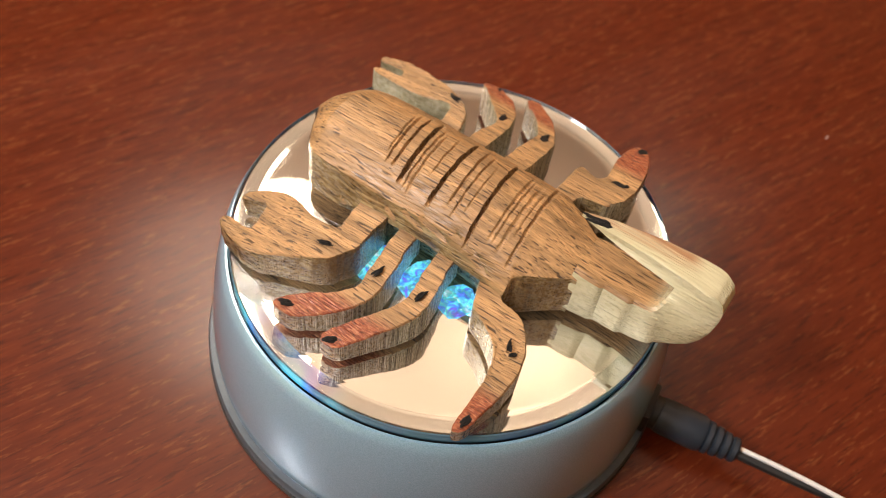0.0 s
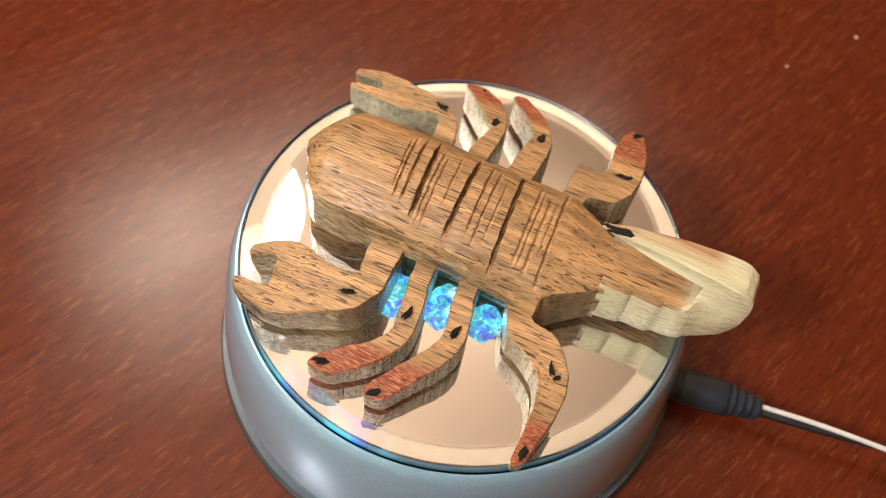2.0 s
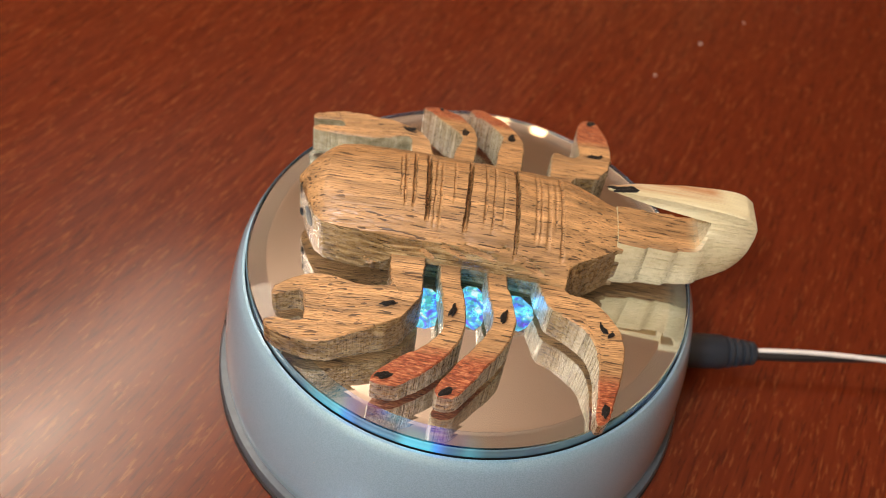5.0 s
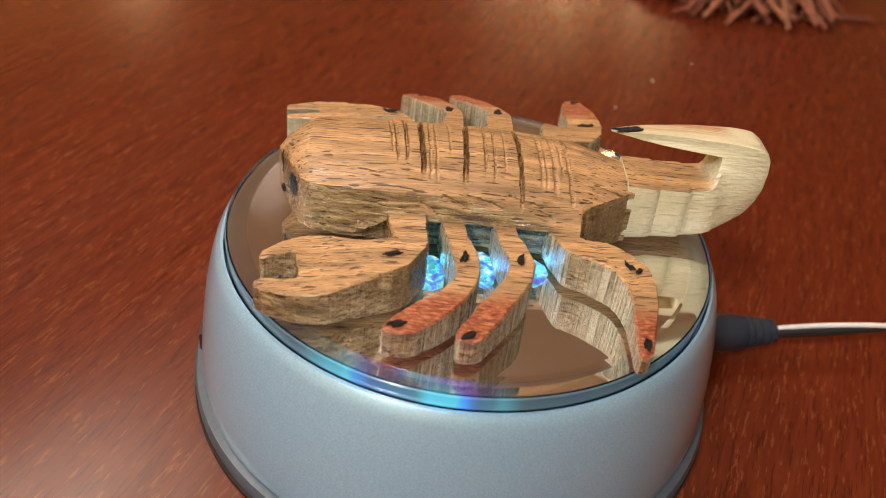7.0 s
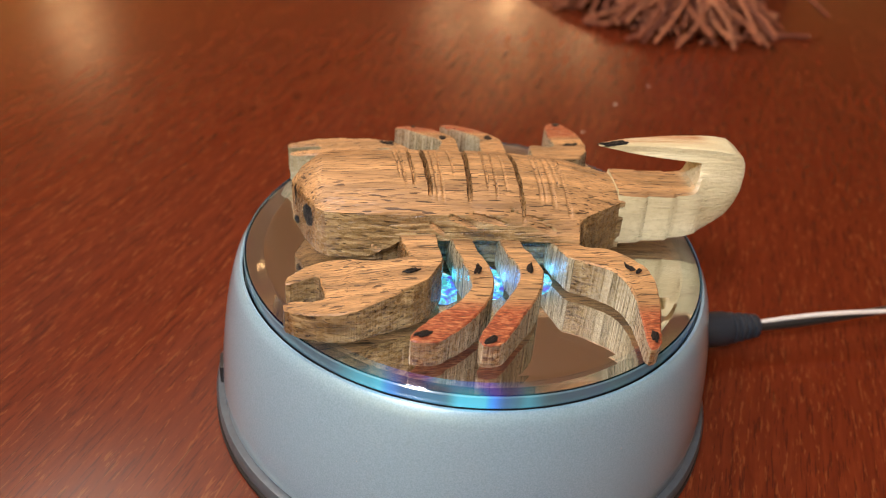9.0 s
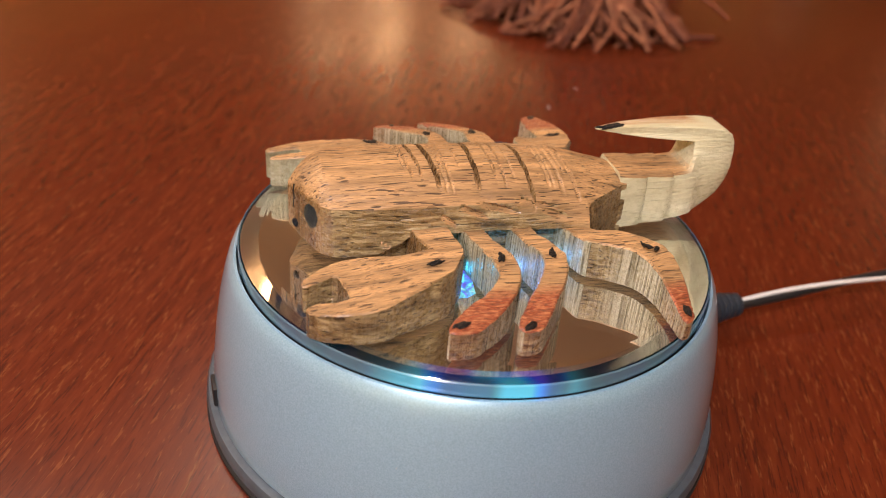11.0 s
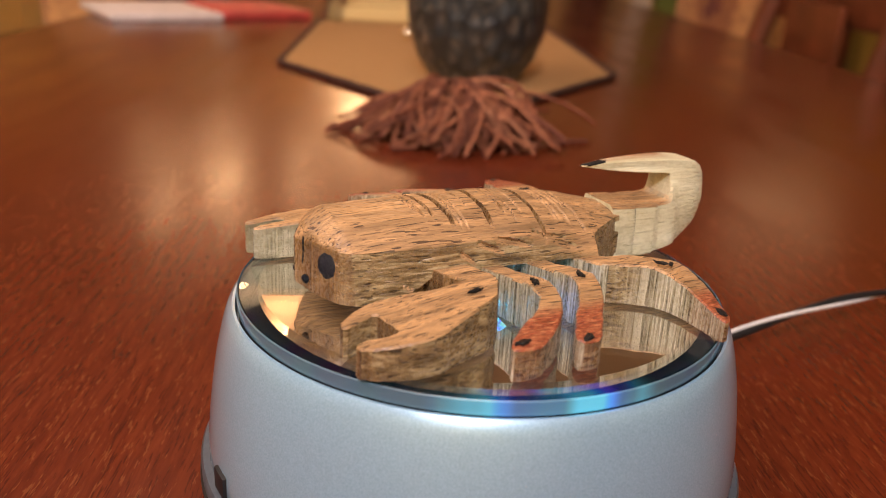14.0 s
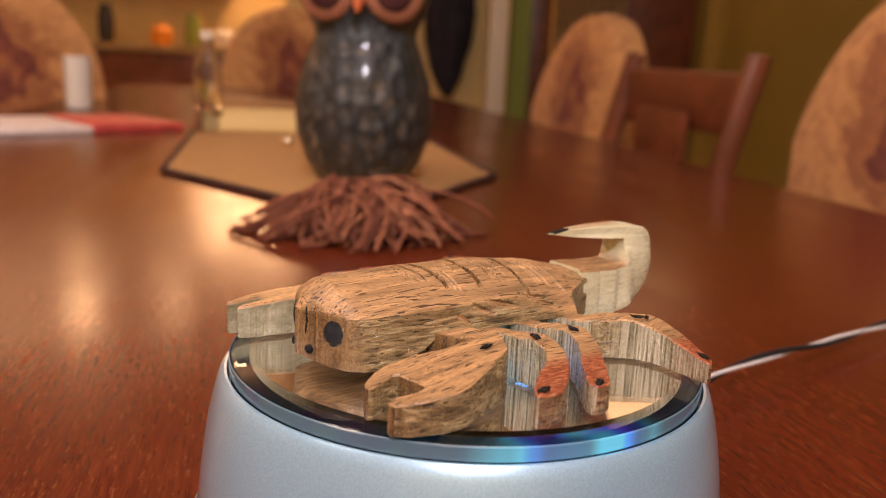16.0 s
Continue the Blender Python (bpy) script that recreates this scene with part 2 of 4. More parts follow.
def owl_glaze():
    n = Nodes("dark_stoneware_glaze")
    x, y, z = n.axes()
    v = n.add("ShaderNodeTexVoronoi")
    n.put(v.inputs["Vector"], n.mapped((1, 1, 0.65)))
    v.inputs["Scale"].default_value = 62
    v.inputs["Randomness"].default_value = 0.8
    mottle = n.noise(n.mapped((1, 1, 0.6)), 60, 5, 0.7, 1.0)
    col = n.ramp(mottle, (0.36, (0.012, 0.017, 0.019)), (0.5, (0.040, 0.046, 0.046)), (0.64, (0.17, 0.135, 0.095)))
    col = n.mix(n.step(v.outputs["Distance"], 0.25, 0.6, 0.0, 0.8), col, (0.013, 0.018, 0.021))
    band = n.maths("MULTIPLY", n.step(z, 0.158, 0.166), n.step(z, 0.196, 0.186))
    col = n.mix(band, col, (0.050, 0.066, 0.074))
    n.bump(n.maths("ADD", v.outputs["Distance"], n.maths("MULTIPLY", mottle, 0.5)), 0.9, 0.006)
    return n.done(col, 0.45, Coat_Weight=0.35, Coat_Roughness=0.10)


def yarn():
    """Yarn whose strands differ in shade."""
    n = Nodes("brown_tassel_yarn")
    strand = n.add("ShaderNodeNewGeometry").outputs["Random Per Island"]
    col = n.ramp(strand, (0.0, (0.085, 0.022, 0.012)), (0.35, (0.22, 0.065, 0.028)), (0.75, (0.36, 0.125, 0.055)), (1.0, (0.46, 0.20, 0.10)))
    col = n.mix(n.step(n.noise(n.mapped(), 140, 3), 0.42, 0.62, 0.0, 0.5), col, (0.10, 0.028, 0.014))
    n.bump(n.noise(n.mapped(), 1500, 2), 0.6, 0.0006)
    return n.done(col, 0.85)


WOOD = carved_wood("carved_hardwood", end_grain=False)
CLAW_WOOD = carved_wood("carved_hardwood_sawn_ends", smooth_sides=True)
LEG_WOOD = carved_wood("carved_hardwood_stained_tips", red=True)
TAIL_WOOD = carved_wood("carved_sapwood", pale=True)
BURNT = plain("burnt_marks", (0.006, 0.005, 0.005), 0.42, spread=0.5, scale=900, lift=0.8, Specular_IOR_Level=0.35)
EYE_BLACK = plain("burnt_eye", (0.005, 0.008, 0.014), 0.3, spread=0.6, scale=900, lift=0.8, Specular_IOR_Level=0.2)
TABLE = table_wood()
SILVER = silver_paint()
FOOT = plain("slate_grey_plastic", (0.10, 0.125, 0.15), 0.36, 0.3, scale=300)
BLACK = plain("black_plastic", (0.012, 0.012, 0.013), 0.5)
PLUG = plain("blue_black_rubber", (0.020, 0.027, 0.038), 0.42, scale=200)
GLASS = clear_glass("clear_glass", (0.98, 1.0, 0.995))
MIRROR = plain("mirror_coat", (0.90, 0.88, 0.85), 0.015, 1.0, spread=0.01)


def glow_ring(name, colour, metal, rough, dim, bright):
    """Ring with the LEDs' stray light put in as emission: brightest over the arc in which it shows, in cells of cyan,
    blue and magenta.
    """
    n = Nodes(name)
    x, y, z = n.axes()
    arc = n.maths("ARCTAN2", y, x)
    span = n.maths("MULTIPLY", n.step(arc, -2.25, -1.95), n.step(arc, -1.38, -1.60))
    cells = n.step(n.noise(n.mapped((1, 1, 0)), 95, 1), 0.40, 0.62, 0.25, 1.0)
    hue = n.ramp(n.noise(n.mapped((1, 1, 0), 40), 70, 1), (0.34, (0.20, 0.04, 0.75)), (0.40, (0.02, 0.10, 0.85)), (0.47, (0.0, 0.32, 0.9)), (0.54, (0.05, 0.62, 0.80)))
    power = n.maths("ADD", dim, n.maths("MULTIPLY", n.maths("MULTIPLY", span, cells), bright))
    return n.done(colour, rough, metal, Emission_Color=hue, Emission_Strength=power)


LED_GLOW = led_glow()
# Neither ring is a lamp: LED light caught by the glass, painted as emission.
BORDER = glow_ring("mirror_border_painted_glow", (0.78, 0.80, 0.78), 1.0, 0.03, 0.014, 0.30)
EDGE_GLASS = glow_ring("glass_edge_painted_glow", (0.10, 0.17, 0.205), 0.0, 0.14, 0.030, 0.78)
WHITE_WIRE = plain("white_wire", (0.72, 0.70, 0.67), 0.45)
RUNNER = woven("woven_runner", (0.22, 0.10, 0.032), (0.84, 0.49, 0.18), 0.0115)
BINDING = plain("dark_binding", (0.055, 0.022, 0.014), 0.8)
TASSEL = yarn()
OWL = owl_glaze()
OWL_EYE = plain("owl_eye_rim_glaze", (0.40, 0.17, 0.095), 0.3, scale=40)
OWL_DARK = plain("owl_pupil_glaze", (0.10, 0.040, 0.040), 0.2)
OWL_BEAK = plain("owl_beak_glaze", (0.45, 0.11, 0.035), 0.25)
CLOTH = medallion_cloth()
CHAIR_WOOD = plain("dark_cherry_wood", (0.17, 0.045, 0.017), 0.35, spread=0.35, scale=12)
OLIVE = plain("olive_wall_paint", (0.31, 0.225, 0.040), 0.8, spread=0.06, scale=3)
CREAM = plain("cream_wall_paint", (0.76, 0.58, 0.25), 0.8, spread=0.06, scale=3)
CEILING = plain("warm_white_ceiling_paint", (0.72, 0.58, 0.48), 0.9, spread=0.03, scale=3)
FLOOR = plain("dark_floor_boards", (0.10, 0.045, 0.020), 0.4, spread=0.3, scale=6)
WHITE_TRIM = plain("white_trim_paint", (0.74, 0.68, 0.55), 0.5, spread=0.04)
PAPER = plain("white_paper", (0.78, 0.70, 0.66), 0.7, spread=0.1, scale=40)
RED_PAPER = plain("red_print", (0.55, 0.07, 0.055), 0.6, spread=0.3, scale=30)
CERAMIC = plain("white_ceramic", (0.78, 0.74, 0.66), 0.25, spread=0.04)
GREEN_PAINT = plain("moss_green_paint", (0.22, 0.27, 0.045), 0.7)
CURTAIN = plain("beige_curtain", (0.40, 0.27, 0.12), 0.9, spread=0.3, scale=25)
ORANGE = plain("orange_fruit_skin", (0.70, 0.26, 0.02), 0.45, scale=30)

# --- mesh helpers -----------------------------------------------------------


def part(name, bm, material, parent=None, label="", smooth=True, crease=32):
    """Links a bmesh as one mesh object, under a thing or a part."""
    me = bpy.data.meshes.new(name)
    bmesh.ops.recalc_face_normals(bm, faces=bm.faces[:])
    if smooth:
        for f in bm.faces:
            f.smooth = True
        for e in bm.edges:
            if len(e.link_faces) == 2 and e.calc_face_angle(0) > radians(crease):
                e.smooth = False
    bm.to_mesh(me)
    bm.free()
    for m in material if isinstance(material, (list, tuple)) else (material,):
        me.materials.append(m)
    ob = new(name, me)
    if parent:
        ob.parent = parent
    return tagged(ob, label)


def thing(name, label, category, m=None, group="", kind=""):
    ob = new(name)
    ob.empty_display_size = 0.02
    if m is not None:
        ob.matrix_world = m
    return tagged(ob, label, category, group, kind)


def lathe(profile, n=96, close=False):
    """A turned solid from (radius, height) pairs; radius 0 closes it."""
    bm = bmesh.new()
    rings = []
    for r, z in profile:
        if r <= 0:
            rings.append([bm.verts.new((0, 0, z))])
        else:
            rings.append([bm.verts.new((r * math.cos(2 * math.pi * i / n), r * math.sin(2 * math.pi * i / n), z)) for i in range(n)])
    pairs = list(zip(rings, rings[1:])) + ([(rings[-1], rings[0])] if close else [])
    for a, b in pairs:
        for i in range(n):
            j = (i + 1) % n
            vs = []
            for v in (a[i % len(a)], a[j % len(a)], b[j % len(b)], b[i % len(b)]):
                if v not in vs:
                    vs.append(v)
            if len(vs) > 2:
                bm.faces.new(vs)
    return bm


def box(size, centre=(0, 0, 0), bevel=0.0, m=None, bm=None):
    """A bevelled box, into bm if given."""
    bm = bm or bmesh.new()
    made = bmesh.ops.create_cube(bm, size=1.0, matrix=(m or Matrix()) @ Matrix.LocRotScale(centre, None, size))
    if bevel:
        edges = list({e for v in made["verts"] for e in v.link_edges})
        bmesh.ops.bevel(bm, geom=edges, offset=bevel, segments=2, affect="EDGES", profile=0.6)
    return bm


def tube(points, radius, n=10, bm=None, taper=None):
    """A round rod along points."""
    bm = bm or bmesh.new()
    pts = [Vector(p) for p in points]
    rings = []
    for i, p in enumerate(pts):
        d = (pts[min(i + 1, len(pts) - 1)] - pts[max(i - 1, 0)]).normalized()
        side = d.cross(Vector((0, 0, 1)))
        side = side.normalized() if side.length > 1e-4 else Vector((1, 0, 0))
        up = side.cross(d)
        r = radius * (taper(i / (len(pts) - 1)) if taper else 1)
        rings.append([bm.verts.new(p + (side * math.cos(2 * math.pi * k / n) + up * math.sin(2 * math.pi * k / n)) * r) for k in range(n)])
    for a, b in zip(rings, rings[1:]):
        for k in range(n):
            bm.faces.new((a[k], a[(k + 1) % n], b[(k + 1) % n], b[k]))
    bm.faces.new(rings[0][::-1])
    bm.faces.new(rings[-1])
    return bm


def resample(outline, gap, round_to=0.0):
    """A closed outline with even spacing, corners cut softly."""
    pts = [Vector(p) for p in outline]
    if round_to:
        cut = []
        for i, p in enumerate(pts):
            for q in (pts[i - 1], pts[(i + 1) % len(pts)]):
                d = q - p
                cut.append(p + d * min(0.3, round_to / max(d.length, 1e-6)))
        pts = cut
    out = []
    for p, q in zip(pts, pts[1:] + pts[:1]):
        k = max(1, round((q - p).length / gap))
        out += [p.lerp(q, i / k) for i in range(k)]
    return out


def sawn_slab(bm, outline, top, bottom, slot, rough=0.12, seed=0):
    """A board sawn to an outline in millimetres; top(x, y) is its height. Sides carry upright saw marks."""
    pts = resample(outline, 0.9, 0.9)
    n = len(pts)
    area = sum(pts[i - 1].x * p.y - p.x * pts[i - 1].y for i, p in enumerate(pts))
    sign = 1 if area > 0 else -1
    rings = []
    levels = (0.0, 0.06, 0.35, 0.7, 0.95, 1.0)
    for li, lv in enumerate(levels):
        ring = []
        for i, p in enumerate(pts):
            d = (pts[(i + 1) % n] - pts[i - 1]).normalized()
            out = Vector((d.y, -d.x)) * sign
            w = noise.noise(Vector((i * 0.9, seed * 7.1, lv * 0.7))) * rough * 2 + noise.noise(Vector((i * 0.23, seed * 3.3, 5))) * rough * 2
            w -= 0.35 if lv == 1.0 else (0.2 if lv == 0 else 0)
            q = p + out * w
            h = bottom + (top(p.x, p.y) - bottom) * lv
            if lv == 1.0:
                h += noise.noise(Vector((p.x * 0.2, p.y * 0.2, seed))) * 0.2
            ring.append(bm.verts.new((q.x * 0.001, q.y * 0.001, ZM + h * 0.001)))
        rings.append(ring)
    faces = []
    for a, b in zip(rings, rings[1:]):
        for i in range(n):
            faces.append(bm.faces.new((a[i], a[(i + 1) % n], b[(i + 1) % n], b[i])))
    faces += [bm.faces.new(rings[0][::-1]), bm.faces.new(rings[-1])]
    for f in faces:
        f.material_index = slot


def between(x, *stops):
    for (x0, v0), (x1, v1) in zip(stops, stops[1:]):
        if x <= x1:
            return v0 + (v1 - v0) * max(0.0, (x - x0) / (x1 - x0))
    return stops[-1][1]


# --- carved scorpion: one mesh ------------------------------------------------

GROOVES = (  # x, y at one end, x, y at the other, width, depth, in millimetres
    (-23.6, 9, -21.6, -6, 0.35, 0.5), (-22.4, 11, -20.3, -9, 0.45, 0.8), (-20, 12, -18.0, -9, 0.45, 1.1), (-16.3, 12.5, -14.0, -11.5, 0.62, 2.2),
    (-13.6, 10, -12.2, -12.5, 0.40, 0.6), (-12.0, 8, -10.6, -13, 0.40, 0.6), (-8.6, 10, -7.6, -6, 0.35, 0.5), (-4.2, 12.5, -3.8, -12.5, 0.62, 2.2),
    (0.0, 12, 1.2, -10, 0.45, 0.8), (2.6, 11, 3.4, -12, 0.40, 0.6), (5.4, 7, 6.0, -10, 0.35, 0.4), (8.2, 14.5, 10.2, -15.8, 0.55, 2.0),
    (14.2, 12, 15.2, -12, 0.55, 0.6), (15.6, 10, 16.4, -12, 0.40, 0.5), (17.8, 10, 18.6, -13, 0.70, 0.6), (19.6, 9, 20.2, -8, 0.40, 0.4), (21.0, 15, 22.6, -14.5, 0.6, 0.9))


def groove_depth(x, y):
    deep = 0.0
    for xa, ya, xb, yb, w, d in GROOVES:
        f = (y - ya) / (yb - ya)
        if -0.04 < f < 1.04:
            s = (x - (xa + (xb - xa) * f + 0.09 * math.sin(y * 0.9 + xa))) / w
            if -1 < s < 1:
                end = min(1.0, (f + 0.04) / 0.12, (1.04 - f) / 0.12)
                deep = max(deep, d * end * (1 - abs(s) ** 3))
    return deep


GASHES = ((-14.6, 19.0, -9.6, 15.2, 0.9), (-9.5, 20.8, -1.5, 17.2, 1.1), (-4.6, 21.4, 6.2, 18.2, 1.2), (4.6, 21.6, 16.5, 19.0, 1.1), (12.0, 19.2, 19.0, 16.6, 0.9), (-30, 12.5, -25, 10.4, 0.5))


def gash_depth(x, h):
    """Slanting chisel cuts along the trunk's sides."""
    deep = 0.0
    for xa, ha, xb, hb, d in GASHES:
        f = (x - xa) / (xb - xa)
        if 0 < f < 1:
            s = (h - (ha + (hb - ha) * f)) / 0.85
            if -1 < s < 1:
                deep = max(deep, d * min(1.0, f / 0.2, (1 - f) / 0.3) * (1 - abs(s)))
    return deep


def body_section(x):
    """Half a cross-section of the trunk at x: (y, h) from the crown to the underside."""
    y_edge = between(x, (-50.2, 0.8), (-46.4, 8.6), (-43.6, 13.0), (-41.0, 15.0), (-36, 15.8), (-20, 16.2), (10, 15.6), (24, 15.6), (27, 14.6), (38, 7.6), (52, 6.6))
    y_low = between(x, (-50.2, 0.8), (-46.4, 9.2), (-43.4, 14.2), (-40.5, 16.4), (-34, 18.0), (-21, 18.6), (0, 17.6), (25.5, 19.2), (26.5, 17.5), (38, 7.8), (52, 6.8))
    h_mid = between(x, (-50.2, 21.0), (-47.5, 24.0), (-42, 26.4), (-20, 27.0), (0, 27.3), (10, 26.6), (22, 25.0), (30, 23.2), (38, 21.6), (45, 20.2), (52, 19.8))
    h_edge = between(x, (-50.2, 20.6), (-46.0, 20.8), (-43.6, 20.8), (-20, 21.5), (10, 21.0), (27, 19.8), (38, 20.0), (52, 18.8))
    h_low = between(x, (-50.2, 9.6), (-47, 8.4), (-44, 8.0), (-36, 8.2), (-28, 7.2), (-20.5, 4.7), (25, 4.7), (27, 5.2), (52, 6.2))
    crown = []
    for k in range(13):
        s = k / 12
        crown.append((y_edge * s, h_mid + (h_edge - h_mid) * s ** 2.3))
    under = between(x, (-38, 0.0), (-30, 0.25), (-21.8, 1.0), (25.0, 1.0), (26.4, 0.0))
    h_side = h_low + (13.9 - h_low) * under
    side = [(y_edge + (y_low - y_edge) * s ** 0.8, h_edge + (h_side - h_edge) * s) for s in (0.05, 0.1, 0.15, 0.2, 0.25, 0.3, 0.35, 0.4, 0.45, 0.5, 0.55, 0.6, 0.65, 0.7, 0.78, 0.86, 0.93, 1.0)]
    return crown + side + [(y_low - 3.2 * under - 0.05, h_side - 0.2), (y_low - 3.5 * under - 0.1, h_low - 0.08), (y_low * 0.45, h_low - 0.1)]


def add_trunk(bm, slot, keel_slot):
    xs = []
    x = -50.2
    while x < 39.5:
        xs.append(x)
        x += 0.22
    rings = []
    for x in xs:
        half = body_section(x)
        ring = []
        loop = [(y, h) for y, h in half] + [(0, half[-1][1])] + [(-y, h) for y, h in half[::-1]][:-1]
        for i, (y, h) in enumerate(loop):
            top = min(1.0, max(0.0, (h - 15) / 5))
            wob = noise.noise(Vector((x * 0.07, y * 0.16, h * 0.1))) * 0.55 + noise.noise(Vector((x * 0.2, y * 0.5, h * 0.6))) * 0.12
            hh = h - (groove_depth(x, y) if h > 18.5 else 0) * top + wob * top * 0.7
            if abs(y) > 13:
                y -= math.copysign(gash_depth(x, h), y)
            ring.append(bm.verts.new((x * 0.001, (y + (wob * 0.7 if h < 20 else 0) * (1 if y > 0 else -1)) * 0.001, ZM + (hh - 0.6 + 0.03 * y * top) * 0.001)))
        rings.append(ring)
    n = len(rings[0])
    for x, a, b in zip(xs, rings, rings[1:]):
        for i in range(n):
            f = bm.faces.new((a[i], b[i], b[(i + 1) % n], a[(i + 1) % n]))
            f.material_index = keel_slot if i in (31, 36) and -21.5 < x < 25 else slot
    for f in (bm.faces.new(rings[0]), bm.faces.new(rings[-1][::-1])):
        f.material_index = slot


TAIL_OUTER = ((37.5, 5.8), (45, 5.8), (52, 6.0), (58, 6.8), (63, 8.0), (67, 10.2), (70.4, 12.5), (72.5, 16), (73.7, 20), (74.2, 24), (74.0, 27), (72.9, 29.2), (70.4, 30.8),
              (65, 31.5), (61, 31.7), (55, 31.8), (50, 31.9), (45, 31.8), (40, 31.6), (36, 31.35), (32.4, 31.0))
TAIL_INNER = ((37.5, 21.8), (45, 21.2), (50, 20.9), (54, 20.8), (57, 20.9), (58.6, 21.0), (59.5, 21.8), (60.0, 23), (60.4, 24.2), (60.7, 25.4), (60.9, 26.4), (61, 27.2), (61, 27.7),
              (60, 27.8), (58, 28.0), (55, 28.2), (50, 28.6), (45, 29.1), (40, 29.7), (36, 30.3), (32.4, 30.9))


def add_tail(bm, slot):
    """The tail: a board with an upright hook whose sting points back over the trunk."""
    stations = []
    for i in range(len(TAIL_OUTER) - 1):
        for k in range(5):
            f = k / 5
            stations.append((Vector(TAIL_OUTER[i]).lerp(Vector(TAIL_OUTER[i + 1]), f), Vector(TAIL_INNER[i]).lerp(Vector(TAIL_INNER[i + 1]), f)))
    stations.append((Vector(TAIL_OUTER[-1]), Vector(TAIL_INNER[-1])))
    across = (-1.0, -0.9, -0.5, 0.0, 0.5, 0.9, 1.0)
    down = (0.06, 0.3, 0.5, 0.7, 0.94)
    rings = []
    for outer, inner in stations:
        loop = [(outer, lv) for lv in across] + [(outer.lerp(inner, d), 1.0) for d in down]
        loop += [(inner, -lv) for lv in across] + [(outer.lerp(inner, 1 - d), -1.0) for d in down]
        ring = []
        for p, lv in loop:
            pared = between(p.x, (45.2, 0.0), (45.5, 0.8), (53.6, 0.3), (53.9, 1.2), (62.0, 0.7), (62.3, 1.5))
            low = between(p.x, (37, 7.8), (46, 7.7), (60, 7.6), (74, 6.4)) - pared
            arm = between(p.x, (32, 0.6), (40, 2.2), (52, 3.4), (63, 4.6), (68, 4.9), (74, 3.9))
            f = between(p.y, (19.5, 0.0), (30.0, 1.0))
            half = low + (arm - low) * f
            mid = between(p.x, (38, 0.0), (60, 1.4), (76, 3.6)) * (1 - f) + between(p.x, (32, 3.4), (54, 4.6), (76, 4.8)) * f
            if abs(lv) == 1.0 and (p is outer or p is inner):
                half -= min(0.4, half * 0.3)
            w = noise.noise(Vector((p.x * 0.12, p.y * 0.12, lv))) * 0.3
            ring.append(bm.verts.new((p.x * 0.001, (mid + lv * half + w * lv) * 0.001, ZM + p.y * 0.001)))
        rings.append(ring)
    n = len(rings[0])
    faces = []
    for a, b in zip(rings, rings[1:]):
        for i in range(n):
            faces.append(bm.faces.new((a[i], a[(i + 1) % n], b[(i + 1) % n], b[i])))
    faces += [bm.faces.new(rings[0][::-1]), bm.faces.new(rings[-1])]
    for f in faces:
        f.material_index = slot


def add_stroke(bm, m, slot, rough):
    made = bmesh.ops.create_uvsphere(bm, u_segments=24, v_segments=10, radius=1.0, matrix=m)
    for v in made["verts"]:
        v.co += Vector((1, 1, 0.4)) * rough * (noise.noise(v.co * 1100) * 0.00034 + noise.noise(v.co * 2600) * 0.00022)
    for f in {f for v in made["verts"] for f in v.link_faces}:
        f.material_index = slot


def add_mark(bm, x, y, h, length, width, turn, slot, tilt=0.0, pitch=0.0, thick=0.42):
    """A burnt mark in the wood: a charred hollow made with several short strokes, or one smooth burnt eye."""
    m = Matrix.Translation((x * 0.001, y * 0.001, ZM + h * 0.001)) @ pose(0, 0, 0, tilt, pitch, turn)
    if slot == 4:
        add_stroke(bm, m @ Matrix.Diagonal((length * 0.0005, width * 0.0005, thick * 0.001, 1)), slot, 0.35)
        return
    rnd = random.Random(round(x * 10 + y))
    for k in (-1, 0, 1):
        off = pose(rnd.uniform(-0.12, 0.12) * length * 0.001, k * 0.24 * width * 0.001, 0, 0, 0, rnd.uniform(-9, 9))
        long = length * (0.5 if k == 0 else rnd.uniform(0.32, 0.44)) * 0.001
        add_stroke(bm, m @ off @ Matrix.Diagonal((long, width * 0.00030, thick * rnd.uniform(0.7, 1.0) * 0.001, 1)), slot, 1.0)


